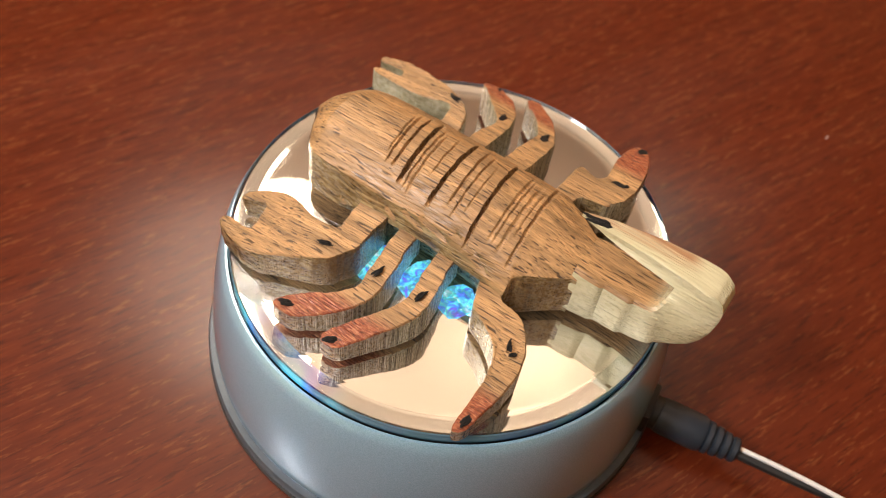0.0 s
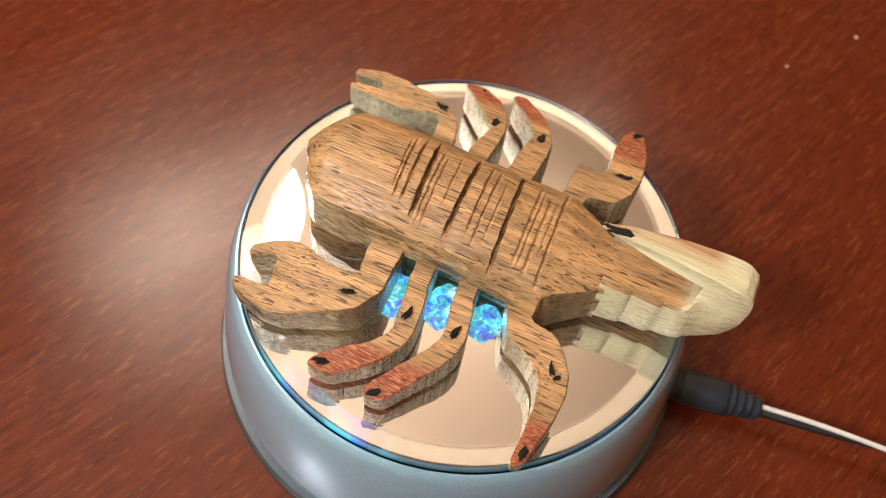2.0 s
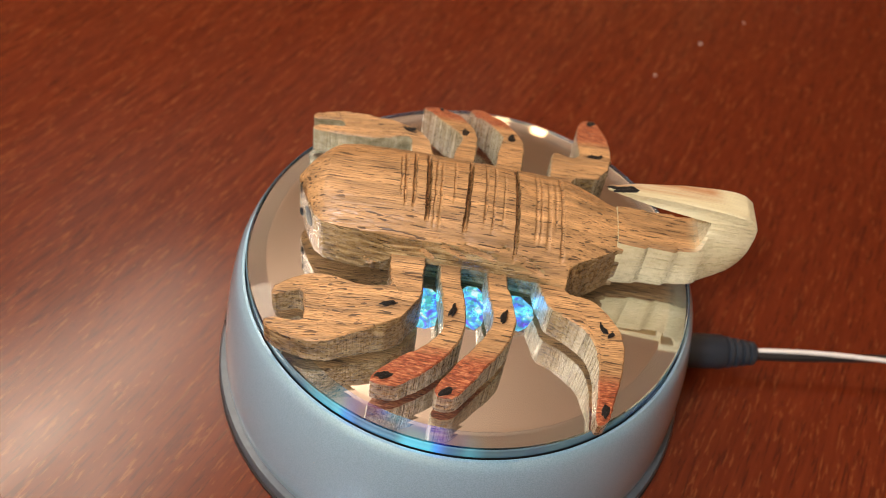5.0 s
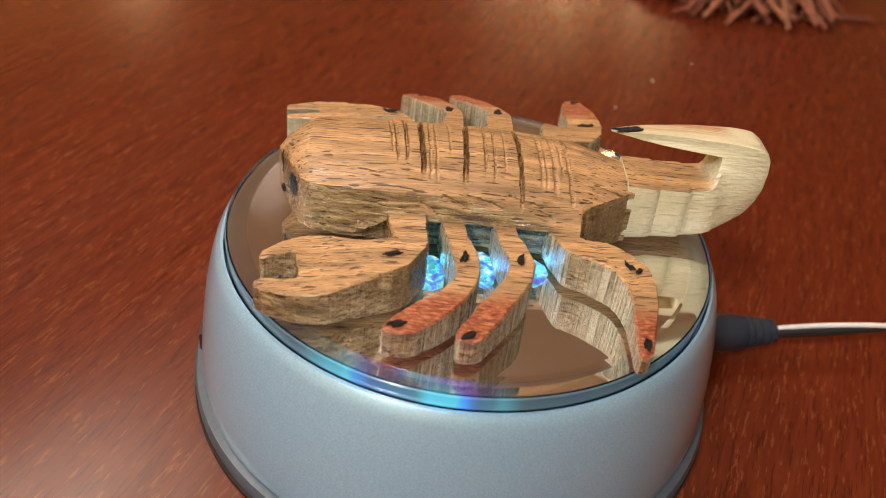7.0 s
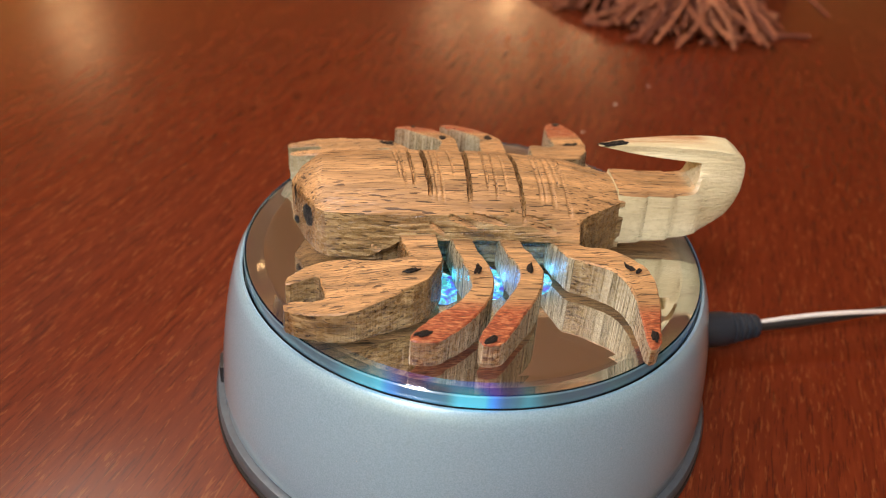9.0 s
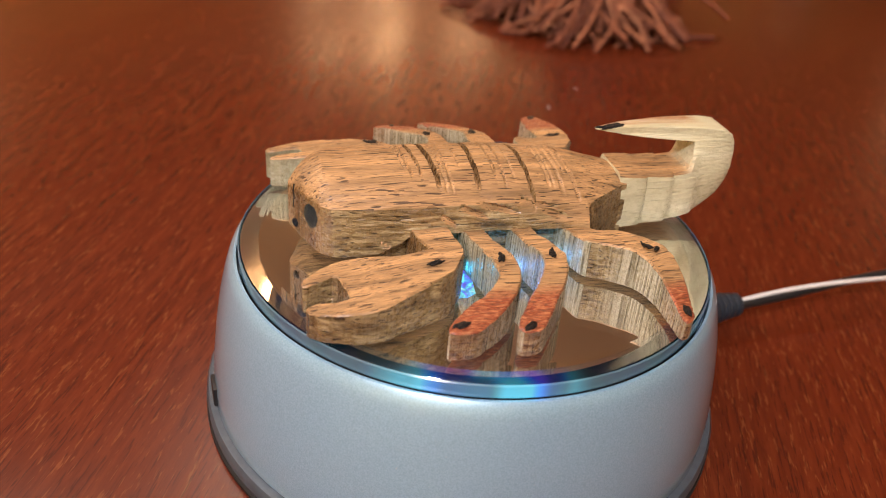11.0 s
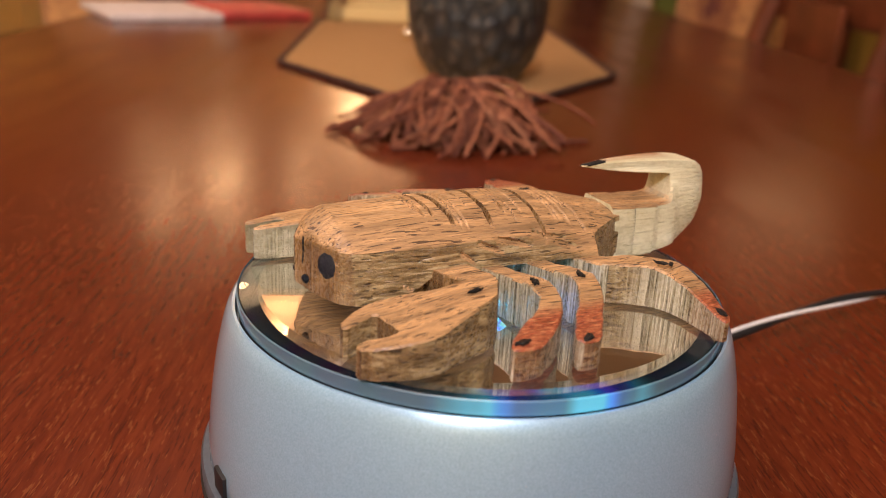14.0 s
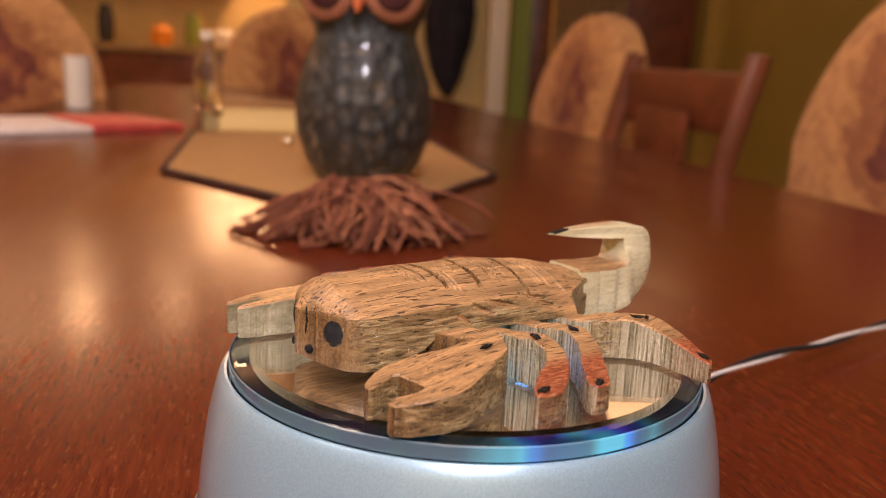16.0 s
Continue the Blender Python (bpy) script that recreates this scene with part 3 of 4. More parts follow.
def carved_scorpion():
    bm = bmesh.new()
    near = lambda x, y: min(13.7 + 0.13 * (abs(y) - 18), 15.9 - 0.02 * x - 0.235 * (abs(y) - 35))
    rear = lambda x, y: min(13.3 + 0.11 * (abs(y) - 18), 14.9 - 0.24 * (abs(y) - 32.6))
    far = lambda x, y: 17.6 - 0.2 * (abs(y) - 32)
    far_rear = lambda x, y: 15.8 - 0.1 * (abs(y) - 33)
    claw = lambda x, y: 16.4 + 0.17 * min(0, x + 20) + 0.06 * max(-12, min(5, y + 35)) - 0.15 * max(0, y + 29)
    far_claw = lambda x, y: min(15.8, 15.8 + 0.107 * (x + 24))
    boards = (
        (((-9.2, -15), (-8.1, -23.5), (-6.4, -32.6), (-5.5, -39.9), (-8.7, -44.2), (-14.9, -48.3), (-19.1, -52), (-21.2, -54.8), (-20.5, -56), (-17.4, -56.1),
          (-14, -55.6), (-7.4, -50.5), (-2.8, -45.3), (-0.5, -40.5), (0, -37.4), (-0.3, -32.9), (-2.6, -23.2), (-3, -15)), near, 1),
        (((3.6, -15), (4.4, -22.6), (5.8, -30.2), (6.6, -36.1), (4.9, -40.1), (0.2, -46.1), (-4.7, -53.5), (-5.5, -55.7), (-3.9, -57), (0.1, -56.3), (4, -51.1),
          (9.6, -42.9), (11.8, -38.8), (12.7, -34.9), (11.8, -29), (9.7, -22.3), (9.5, -15)), near, 1),
        (((16.6, -15), (18.4, -20.8), (21, -27.6), (26.2, -30), (31, -33.4), (33.2, -36.8), (34.4, -43.2), (34, -56.1), (35.7, -56.6), (37.4, -54.8), (39.9, -43.6),
          (40.7, -36.8), (39, -30.3), (35.3, -24.7), (32.3, -21.6), (25.4, -20.5), (24, -15)), rear, 1),
        (((-12.6, -14), (-12.4, -21), (-11.9, -32), (-15.7, -38.9), (-19.3, -41.6), (-27.2, -44.7), (-33.4, -47.6), (-39, -48.0), (-45.3, -46.2), (-48.9, -44.6),
          (-50.4, -42.4), (-48.3, -41.2), (-43.7, -42.1), (-39.8, -42.1), (-41.2, -36), (-42.2, -32.6), (-46, -33.4), (-49.7, -35), (-50.2, -32.5), (-46.3, -28.9), (-40.8, -26.6),
          (-35.5, -27.0), (-30.5, -29.4), (-26, -30.2), (-19.8, -29.7), (-21.8, -22), (-22.5, -14)), claw, 0),
        (((-15.4, 14), (-15.2, 21), (-16.9, 27.5), (-20.3, 31.7), (-28.1, 35.4), (-37.4, 37.4), (-44.7, 38.4), (-54.4, 36.2), (-53.6, 33.8), (-44.6, 34.2), (-43.4, 31.4),
          (-51.4, 31.2), (-53.9, 29.8), (-51, 28.4), (-43.2, 27.6), (-35.3, 27.2), (-28.5, 28), (-23.1, 28.4), (-22.2, 22), (-22.2, 14)), far_claw, 5),
        (((-9.8, 14), (-9.8, 21), (-8.7, 25), (-7.7, 29.3), (-11.9, 34.5), (-20.2, 42.6), (-21.5, 44.1), (-19.5, 45.2), (-15.4, 45.5), (-9.5, 42.9), (-5.1, 36.8), (-3.2, 30.8),
          (-3.3, 22.7), (-3.6, 14)), far, 1),
        (((2.4, 14), (2.7, 23), (3.6, 29.8), (4.1, 33.2), (-0.1, 40.2), (-6.8, 46), (-6.6, 48), (-2.9, 48.6), (4.1, 43.4), (8.1, 37.9), (10.7, 32.2), (10.5, 21.4), (10, 14)), far, 1),
        (((18.6, 14), (19.1, 24.3), (19, 29.5), (20.2, 32.4), (25.6, 30.4), (28, 33.2), (27, 42.5), (28.1, 50), (29.6, 52), (32.6, 52.2), (34.6, 49.5), (37.1, 42.5), (37.7, 33.2), (36.4, 26.4),
          (32.8, 21.7), (25.9, 20), (25, 14)), far_rear, 1))
    for i, (outline, top, slot) in enumerate(boards):
        sawn_slab(bm, [Vector(p) for p in outline], top, 4.0, slot, seed=i + 1)
    add_trunk(bm, 0, 1)
    add_tail(bm, 2)
    marks = (  # x, y, height function, length, width, turn
        (-19.7, -35.6, claw, 5.2, 1.5, 18), (-3.7, -34.4, near, 4.8, 1.8, 78), (-17.9, -53.7, near, 5.0, 2.4, 20), (9.1, -33.9, near, 4.8, 1.8, 76),
        (-2.5, -55.2, near, 4.2, 2.2, 28), (34.8, -31.8, rear, 4.4, 1.7, 112), (36.6, -33.4, rear, 2.6, 1.3, 40), (36.3, -52.6, rear, 5.4, 2.2, 82),
        (-24.1, 31.8, far_claw, 5.2, 1.8, -14), (-7.3, 32.0, far, 4.6, 2.4, 92), (6.7, 32.8, far, 4.8, 2.6, 86), (32.4, 32.4, far_rear, 5.0, 1.8, 6),
        (34.2, 33.0, far_rear, 2.4, 1.4, 60), (31.6, 50.4, far_rear, 3.2, 2.6, 10), (-15.5, 44.2, far, 1.6, 1.2, 0))
    for x, y, top, length, width, turn in marks:
        add_mark(bm, x, y, top(x, y) + 0.04, length * 0.92, width * 0.82, turn, 3)
    add_mark(bm, 36.6, 3.1, 31.48, 8.2, 1.9, 0, 3, pitch=-5, thick=0.45)
    for s in (1, -1):
        add_mark(bm, -45.3, 9.9 * s, 15.6, 5.8, 7.2, 90 - 30 * s, 4, tilt=90, thick=0.9)
        add_mark(bm, -48.9, 2.95 * s, 17.6, 0.8, 6.4, 90 - 30 * s, 3, tilt=90, thick=0.35)
        add_mark(bm, -48.6, 3.9 * s, 10.6, 2.6, 2.4, 90 - 30 * s, 4, tilt=90, thick=0.9)
    made = part("scorpion_carving", bm, (WOOD, LEG_WOOD, TAIL_WOOD, BURNT, EYE_BLACK, CLAW_WOOD))
    made.matrix_world = pose(0.00015, 0.0019, 0, 0, 0, 0.6)
    return tagged(made, "hand-carved varnished wooden scorpion with red-stained leg tips and burnt marks", "carving")


# --- lit display stand -----------------------------------------------------------

LEDS = ((-10.6, -22.5, 5.0, 8.6), (1.6, -20.0, 5.4, 8.2), (13.6, -19.5, 5.8, 6.4))    # place, half width and half depth, in millimetres


PLUG_TURN = 8.0    # where the cord leaves the housing, degrees from +x


def display_stand():
    stand = thing("display_turntable", "round silver plastic display turntable with a mirrored glass top", "turntable")
    part("housing", lathe(((0.0, 0.006), (0.0709, 0.006), (0.0716, 0.0072), (0.0716, 0.012), (0.0709, 0.020), (0.0699, 0.028), (0.0686, 0.036), (0.0672, 0.0420),
                           (0.0663, 0.0450), (0.0655, 0.0469), (0.0645, 0.0480), (0.0638, 0.0480), (0.0635, 0.0474), (0.0633, 0.0440), (0.0, 0.0440)), 160), SILVER, stand, "satin silver painted shell")
    part("foot_flange", lathe(((0.0, 0.0022), (0.0732, 0.0022), (0.0738, 0.0026), (0.0739, 0.0052), (0.0733, 0.0064), (0.0702, 0.0068), (0.0, 0.0068)), 128), FOOT, stand, "slate grey plastic flange")
    part("foot_ring", lathe(((0.0, 0.0), (0.0734, 0.0), (0.0742, 0.0006), (0.0742, 0.0016), (0.0736, 0.0021), (0.0, 0.0021)), 128), BLACK, stand, "black rubber foot ring")
    plate = part("glass_plate", lathe(((0.0, ZM + 0.0010), (0.0627, ZM + 0.0010), (0.0629, ZM + 0.0012), (0.0629, ZM + 0.0028), (0.0626, ZM + 0.0031),
                                       (0.0575, ZG), (0.0, ZG)), 200), GLASS, stand, "bevelled clear glass disc", crease=4)
    plate.visible_shadow = False
    part("platter", lathe(((0.0, 0.0442), (0.0628, 0.0442), (0.0628, ZM + 0.0009), (0.0, ZM + 0.0009)), 96), BLACK, stand, "black plastic platter under the glass")
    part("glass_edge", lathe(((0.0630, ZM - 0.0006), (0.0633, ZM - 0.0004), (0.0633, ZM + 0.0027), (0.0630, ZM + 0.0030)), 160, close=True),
         EDGE_GLASS, plate, "blue-green ground glass edge with LED glow painted in")
    part("mirror_coating", lathe(((0.0, ZM + 0.00130), (0.0577, ZM + 0.00130), (0.0577, ZM + 0.00132), (0.0, ZM + 0.00132)), 128), MIRROR, plate, "silvered mirror backing")
    part("mirror_border", lathe(((0.0572, ZM + 0.00105), (0.0626, ZM + 0.00105), (0.0626, ZM + 0.00125), (0.0572, ZM + 0.00125)), 160, close=True), BORDER, plate, "mirror border with blue LED glow painted in")
    rnd = random.Random(8)
    for x, y, w, d in LEDS:
        rim = [(w * rnd.uniform(0.75, 1.1) * math.cos(k * math.pi / 5), d * rnd.uniform(0.75, 1.1) * math.sin(k * math.pi / 5)) for k in range(10)]
        bm = bmesh.new()
        rings = [[bm.verts.new(((x + u * f) * 0.001, (y + v * f) * 0.001, ZM + 0.0014 + up)) for u, v in rim] for f, up in ((1.0, 0.0), (0.96, 0.0002), (0.45, 0.0004))]
        for a, b in zip(rings, rings[1:]):
            for k in range(10):
                bm.faces.new((a[k], a[(k + 1) % 10], b[(k + 1) % 10], b[k]))
        bm.faces.new(rings[-1])
        part("led_window", bm, LED_GLOW, stand, "faceted LED window glowing cyan and blue", smooth=False)
    for turn, name, r, z, size in ((-174, "switch_slot", 0.0700, 0.0105, (0.005, 0.007, 0.006)), (PLUG_TURN, "power_socket", 0.0700, 0.0100, (0.006, 0.013, 0.011))):
        a = radians(turn)
        part(name, box(size, bevel=0.0006, m=Matrix.Translation((r * math.cos(a), r * math.sin(a), z)) @ pose(0, 0, 0, 0, 0, turn)), BLACK, stand)
    return stand


def power_plug():
    a = radians(PLUG_TURN)
    plug = thing("power_cord", "black barrel power plug with white and black wires", "power cord", Matrix.Translation((0.0718 * math.cos(a), 0.0718 * math.sin(a), 0.0100)) @ pose(0, 0, 0, 0, 0, PLUG_TURN))
    along = pose(0, 0, 0, 0, 90, 0)
    bm = lathe(((0.0, 0.0), (0.0050, 0.0), (0.0052, 0.0005), (0.0052, 0.0035), (0.0, 0.0035)), 32)
    bmesh.ops.transform(bm, matrix=along, verts=bm.verts[:])
    part("plug_collar", bm, BLACK, plug)
    bm = lathe(((0.0, 0.0035), (0.0054, 0.0036), (0.0057, 0.0050), (0.0057, 0.0165), (0.0052, 0.0180), (0.0, 0.0180)), 32)
    bmesh.ops.transform(bm, matrix=along, verts=bm.verts[:])
    part("plug_body", bm, PLUG, plug, "blue-black moulded plug")
    for k in range(4):
        r, x = 0.0051 - 0.0004 * k, 0.0182 + 0.0027 * k
        bm = lathe(((0.0, x), (r - 0.0007, x), (r, x + 0.0005), (r, x + 0.0018), (r - 0.0009, x + 0.0026), (0.0, x + 0.0027)), 28)
        bmesh.ops.transform(bm, matrix=along, verts=bm.verts[:])
        part("strain_relief", bm, PLUG, plug)
    for name, mat, ph, r in (("wire", WHITE_WIRE, 0.0, 0.0008), ("wire", BLACK, math.pi, 0.0013)):
        pts = []
        for i in range(160):
            s = i / 159
            x = 0.027 + 0.62 * s
            y = -0.03 * s - 0.10 * s * s
            z = 0.003 * math.sin(min(1, s * 5) * math.pi) - 0.0078 * min(1.0, max(0.0, (s - 0.20) / 0.6)) ** 1.5
            z = max(z, -0.0078)
            w = ph + s * 34
            pts.append((x, y * 0.6 + 0.0010 * math.cos(w), z + 0.0010 * math.sin(w)))
        part(name, tube(pts, r, 8), mat, plug, "white wire" if ph == 0 else "black wire")
    return plug


# --- room shell --------------------------------------------------------------------

Z_FLOOR, Z_CEIL = -0.76, 1.75
T_TURN = 9.5    # the table's long axis against the heading


def slab(name, size, u, v, z, mat, label, turn=0.0, bevel=0.0, cat="structure"):
    ob = part(name, box(size, bevel=bevel), mat, None, label, smooth=bool(bevel))
    ob.matrix_world = room_pose(u, v, z, turn)
    return tagged(ob, label, cat, "", "structure")


slab("floor", (7.4, 9.0, 0.10), -0.6, 2.0, Z_FLOOR - 0.05, FLOOR, "dark brown wooden floor", cat="floor")
slab("ceiling", (7.4, 9.0, 0.10), -0.6, 2.0, Z_CEIL + 0.05, CEILING, "warm white painted ceiling", cat="ceiling")
slab("wall_right", (0.12, 9.0, 2.51), 2.20, 2.0, (Z_FLOOR + Z_CEIL) / 2, OLIVE, "olive green painted wall", turn=T_TURN, cat="wall")
slab("wall_left", (0.12, 9.0, 2.51), -4.24, 2.0, (Z_FLOOR + Z_CEIL) / 2, CREAM, "cream yellow painted wall", cat="wall")
slab("wall_back", (7.4, 0.12, 2.51), -0.6, 6.44, (Z_FLOOR + Z_CEIL) / 2, CREAM, "cream yellow painted kitchen wall", cat="wall")
slab("wall_front", (7.4, 0.12, 2.51), -0.6, -2.44, (Z_FLOOR + Z_CEIL) / 2, CREAM, "cream painted wall", cat="wall")


def table_pose(s, t, z=0.0, turn=0.0):
    """s across the table from its middle line, t along it."""
    a = radians(T_TURN)
    u, v = -0.048 - t * math.sin(a) + s * math.cos(a), 0.443 + t * math.cos(a) + s * math.sin(a)
    return room_pose(u, v, z, turn + T_TURN)


def dining_table():
    tab = thing("dining_table", "long polished dark mahogany dining table", "table", Matrix())
    top = part("tabletop", box((1.04, 3.4, 0.036), bevel=0.006), TABLE, tab)
    top.matrix_world = table_pose(0.0, 0.75, -0.018)
    apron = part("apron", box((0.86, 3.2, 0.09), bevel=0.003), CHAIR_WOOD, tab)
    apron.matrix_world = table_pose(0.0, 0.75, -0.082)
    for s in (-0.41, 0.41):
        for t in (-0.75, 2.25):
            leg = part("leg", lathe(((0.0, 0.0), (0.03, 0.0), (0.034, 0.05), (0.028, 0.12), (0.04, 0.35), (0.032, 0.58), (0.045, 0.62), (0.045, 0.70), (0.0, 0.70)), 20), CHAIR_WOOD, tab)
            leg.matrix_world = table_pose(s, t, Z_FLOOR)
    return tab


# --- runner, tassel and things standing on it ------------------------------------------


def runner():
    run = thing("table_runner", "woven tan table runner with dark edging, pointed end", "table runner", table_pose(0, 0, 0.0))
    w, reach, length = 0.178, 0.263, 1.55
    outline = [Vector(p) for p in ((0, 0), (w, reach), (w, length), (-w, length), (-w, reach))]
    bm = bmesh.new()
    rings = []
    for z, inset in ((0.0003, 0.0), (0.0034, 0.0), (0.0040, 0.001)):
        rings.append([bm.verts.new((p.x * (1 - inset), p.y + inset, z)) for p in outline])
    for a, b in zip(rings, rings[1:]):
        for i in range(5):
            bm.faces.new((a[i], a[(i + 1) % 5], b[(i + 1) % 5], b[i]))
    bm.faces.new(rings[-1])
    bm.faces.new(rings[0][::-1])
    part("cloth", bm, RUNNER, run, smooth=False)
    for a, b in ((1, 2), (0, 1), (4, 0), (3, 4)):
        p, q = outline[a], outline[b]
        part("edging", tube([(p.x, p.y, 0.0035), *[(p.lerp(q, s).x, p.lerp(q, s).y, 0.0037) for s in (0.25, 0.5, 0.75)], (q.x, q.y, 0.0035)], 0.0034, 8), BINDING, run, "dark brown corded edging")
    return run


def tassel():
    rnd = random.Random(5)
    bm = bmesh.new()
    for k in range(260):
        a = max(-1.2, min(1.2, rnd.gauss(0.0, 0.47)))
        length = rnd.uniform(0.045, 0.112) * (1.0 + 0.45 * max(0, a)) * (1.0 - 0.22 * abs(a))
        z0 = rnd.uniform(0.004, 0.030)
        bend, wave, curl = rnd.uniform(-0.9, 0.9), rnd.uniform(0, 6.3), rnd.uniform(3.0, 11.0)
        pts = []
        for i in range(11):
            s = i / 10
            aa = a + bend * (s - 0.25) * s
            r = 0.006 + length * s
            z = z0 * (1 - s) + 0.016 * math.sin(s * math.pi) + 0.008 * math.sin(s * curl + wave) * s + 0.0024
            pts.append((math.sin(aa) * r + 0.006 * s * math.sin(wave + s * curl), -math.cos(aa) * r + 0.004 * s * math.cos(wave + s * curl), max(0.0020, z)))
        tube(pts, rnd.uniform(0.0009, 0.0019), 5, bm)
    fringe = part("tassel", bm, TASSEL, None)
    fringe.matrix_world = table_pose(-0.012, 0.010, 0.0)
    tagged(fringe, "frayed reddish-brown yarn tassel at the runner's point", "tassel", "", "stuff")
    knot = part("tassel_knot", lathe(((0.0, 0.0), (0.012, 0.001), (0.017, 0.008), (0.015, 0.018), (0.008, 0.024), (0.0, 0.025)), 20), TASSEL, None)
    knot.matrix_world = table_pose(0.0, -0.004, 0.0)
    tagged(knot, "bound brown yarn head of the tassel", "tassel")


def owl():
    """A stoneware owl, one mesh: egg-shaped body, broad head with ringed eyes."""
    bm = lathe(((0.0, 0.0), (0.036, 0.0), (0.044, 0.004), (0.055, 0.024), (0.0635, 0.055), (0.0655, 0.085), (0.062, 0.118), (0.053, 0.148), (0.047, 0.166),
                (0.0475, 0.176), (0.054, 0.192), (0.059, 0.212), (0.057, 0.234), (0.047, 0.252), (0.028, 0.263), (0.0, 0.266)), 64)
    for v in bm.verts:
        if v.co.z > 0.225:
            ear = max(0.0, abs(v.co.x) - 0.022) * 0.9
            v.co.z += ear
        v.co.x *= 1.24
        v.co.y *= 1.22
    for s in (-1, 1):
        for r, mat, back in ((0.0330, 1, 0.0), (0.0215, 2, 0.0075)):
            m = Matrix.Translation((s * 0.0375, -0.058 - back, 0.214)) @ pose(0, 0, 0, 90, 0, s * 18) @ Matrix.Diagonal((r, r, 0.011, 1))
            made = bmesh.ops.create_uvsphere(bm, u_segments=24, v_segments=10, radius=1, matrix=m)
            for f in {f for v in made["verts"] for f in v.link_faces}:
                f.material_index = mat
    made = bmesh.ops.create_cone(bm, segments=12, radius1=0.010, radius2=0.001, depth=0.03, matrix=Matrix.Translation((0, -0.076, 0.198)) @ pose(0, 0, 0, 125, 0, 0))
    for f in {f for v in made["verts"] for f in v.link_faces}:
        f.material_index = 3
    ob = part("owl_figurine", bm, (OWL, OWL_EYE, OWL_DARK, OWL_BEAK))
    ob.matrix_world = room_pose(-0.060, 0.655, 0.0042, -4) @ Matrix.Diagonal((0.85, 0.85, 0.85, 1))
    return tagged(ob, "glazed dark grey-green stoneware owl figurine on the runner", "figurine")


def bottle():
    b = thing("water_bottle", "small clear plastic water bottle standing on the runner", "bottle", room_pose(-0.322, 1.13, 0.0042) @ Matrix.Diagonal((0.8, 0.8, 0.88, 1)))
    part("bottle_body", lathe(((0.0, 0.0), (0.022, 0.0), (0.026, 0.004), (0.026, 0.035), (0.0245, 0.04), (0.026, 0.045), (0.026, 0.10), (0.022, 0.125), (0.012, 0.145), (0.011, 0.158),
                               (0.0095, 0.158), (0.0105, 0.144), (0.0205, 0.124), (0.0245, 0.10), (0.0245, 0.004), (0.0, 0.003)), 40), clear_glass("clear_plastic", (0.9, 0.92, 0.95)), b)
    part("cap", lathe(((0.0, 0.157), (0.0125, 0.157), (0.0125, 0.170), (0.0, 0.171)), 24), WHITE_TRIM, b, "white screw cap")
    return b


def small_things():
    n = thing("folded_leaflet", "red and white printed leaflet lying on the table", "leaflet", room_pose(-0.54, 1.12, 0.0, 40) @ Matrix.Diagonal((0.8, 0.8, 0.8, 1)))
    bm = box((0.20, 0.26, 0.010), (-0.09, 0, 0.006), 0.003)
    for v in bm.verts:
        v.co.z += 0.012 * max(0, math.sin((v.co.x + 0.2) * 14)) if v.co.z > 0.005 else 0
    part("white_sheet", bm, PAPER, n)
    bm = box((0.18, 0.24, 0.016), (0.10, 0.0, 0.009), 0.004)
    part("red_sheet", bm, RED_PAPER, n, "red printed sheet")
    cup = thing("cup", "plain white straight-sided cup on the table", "cup", room_pose(-0.675, 1.56, 0.0) @ Matrix.Diagonal((0.72, 0.72, 0.80, 1)))
    part("cup_body", lathe(((0.0, 0.0), (0.033, 0.0), (0.035, 0.003), (0.037, 0.128), (0.0355, 0.128), (0.033, 0.006), (0.0, 0.006)), 40), CERAMIC, cup)
    tray = thing("serving_tray", "shallow tan tray standing on the runner", "tray", room_pose(-0.21, 1.24, 0.0042, 9))
    part("tray_base", box((0.26, 0.20, 0.008), (0, 0, 0.005), 0.002), RUNNER, tray)
    for sx, sy, w, l in ((0, 0.1, 0.27, 0.008), (0, -0.1, 0.27, 0.008), (0.13, 0, 0.008, 0.2), (-0.13, 0, 0.008, 0.2)):
        part("tray_rim", box((w, l, 0.022), (sx, sy, 0.012), 0.002), CREAM, tray)
    ball = part("bead", lathe([(0.0075 * math.sin(math.pi * i / 12) if 0 < i < 12 else 0.0, 0.0075 - 0.0075 * math.cos(math.pi * i / 12)) for i in range(13)], 20), plain("polished_bead", (0.92, 0.86, 0.70), 0.14, 1.0, spread=0.02))
    ball.matrix_world = room_pose(-0.172, 0.925, 0.0044)
    tagged(ball, "small shiny pale gold bead on the runner", "bead")


# --- chairs -------------------------------------------------------------------------------


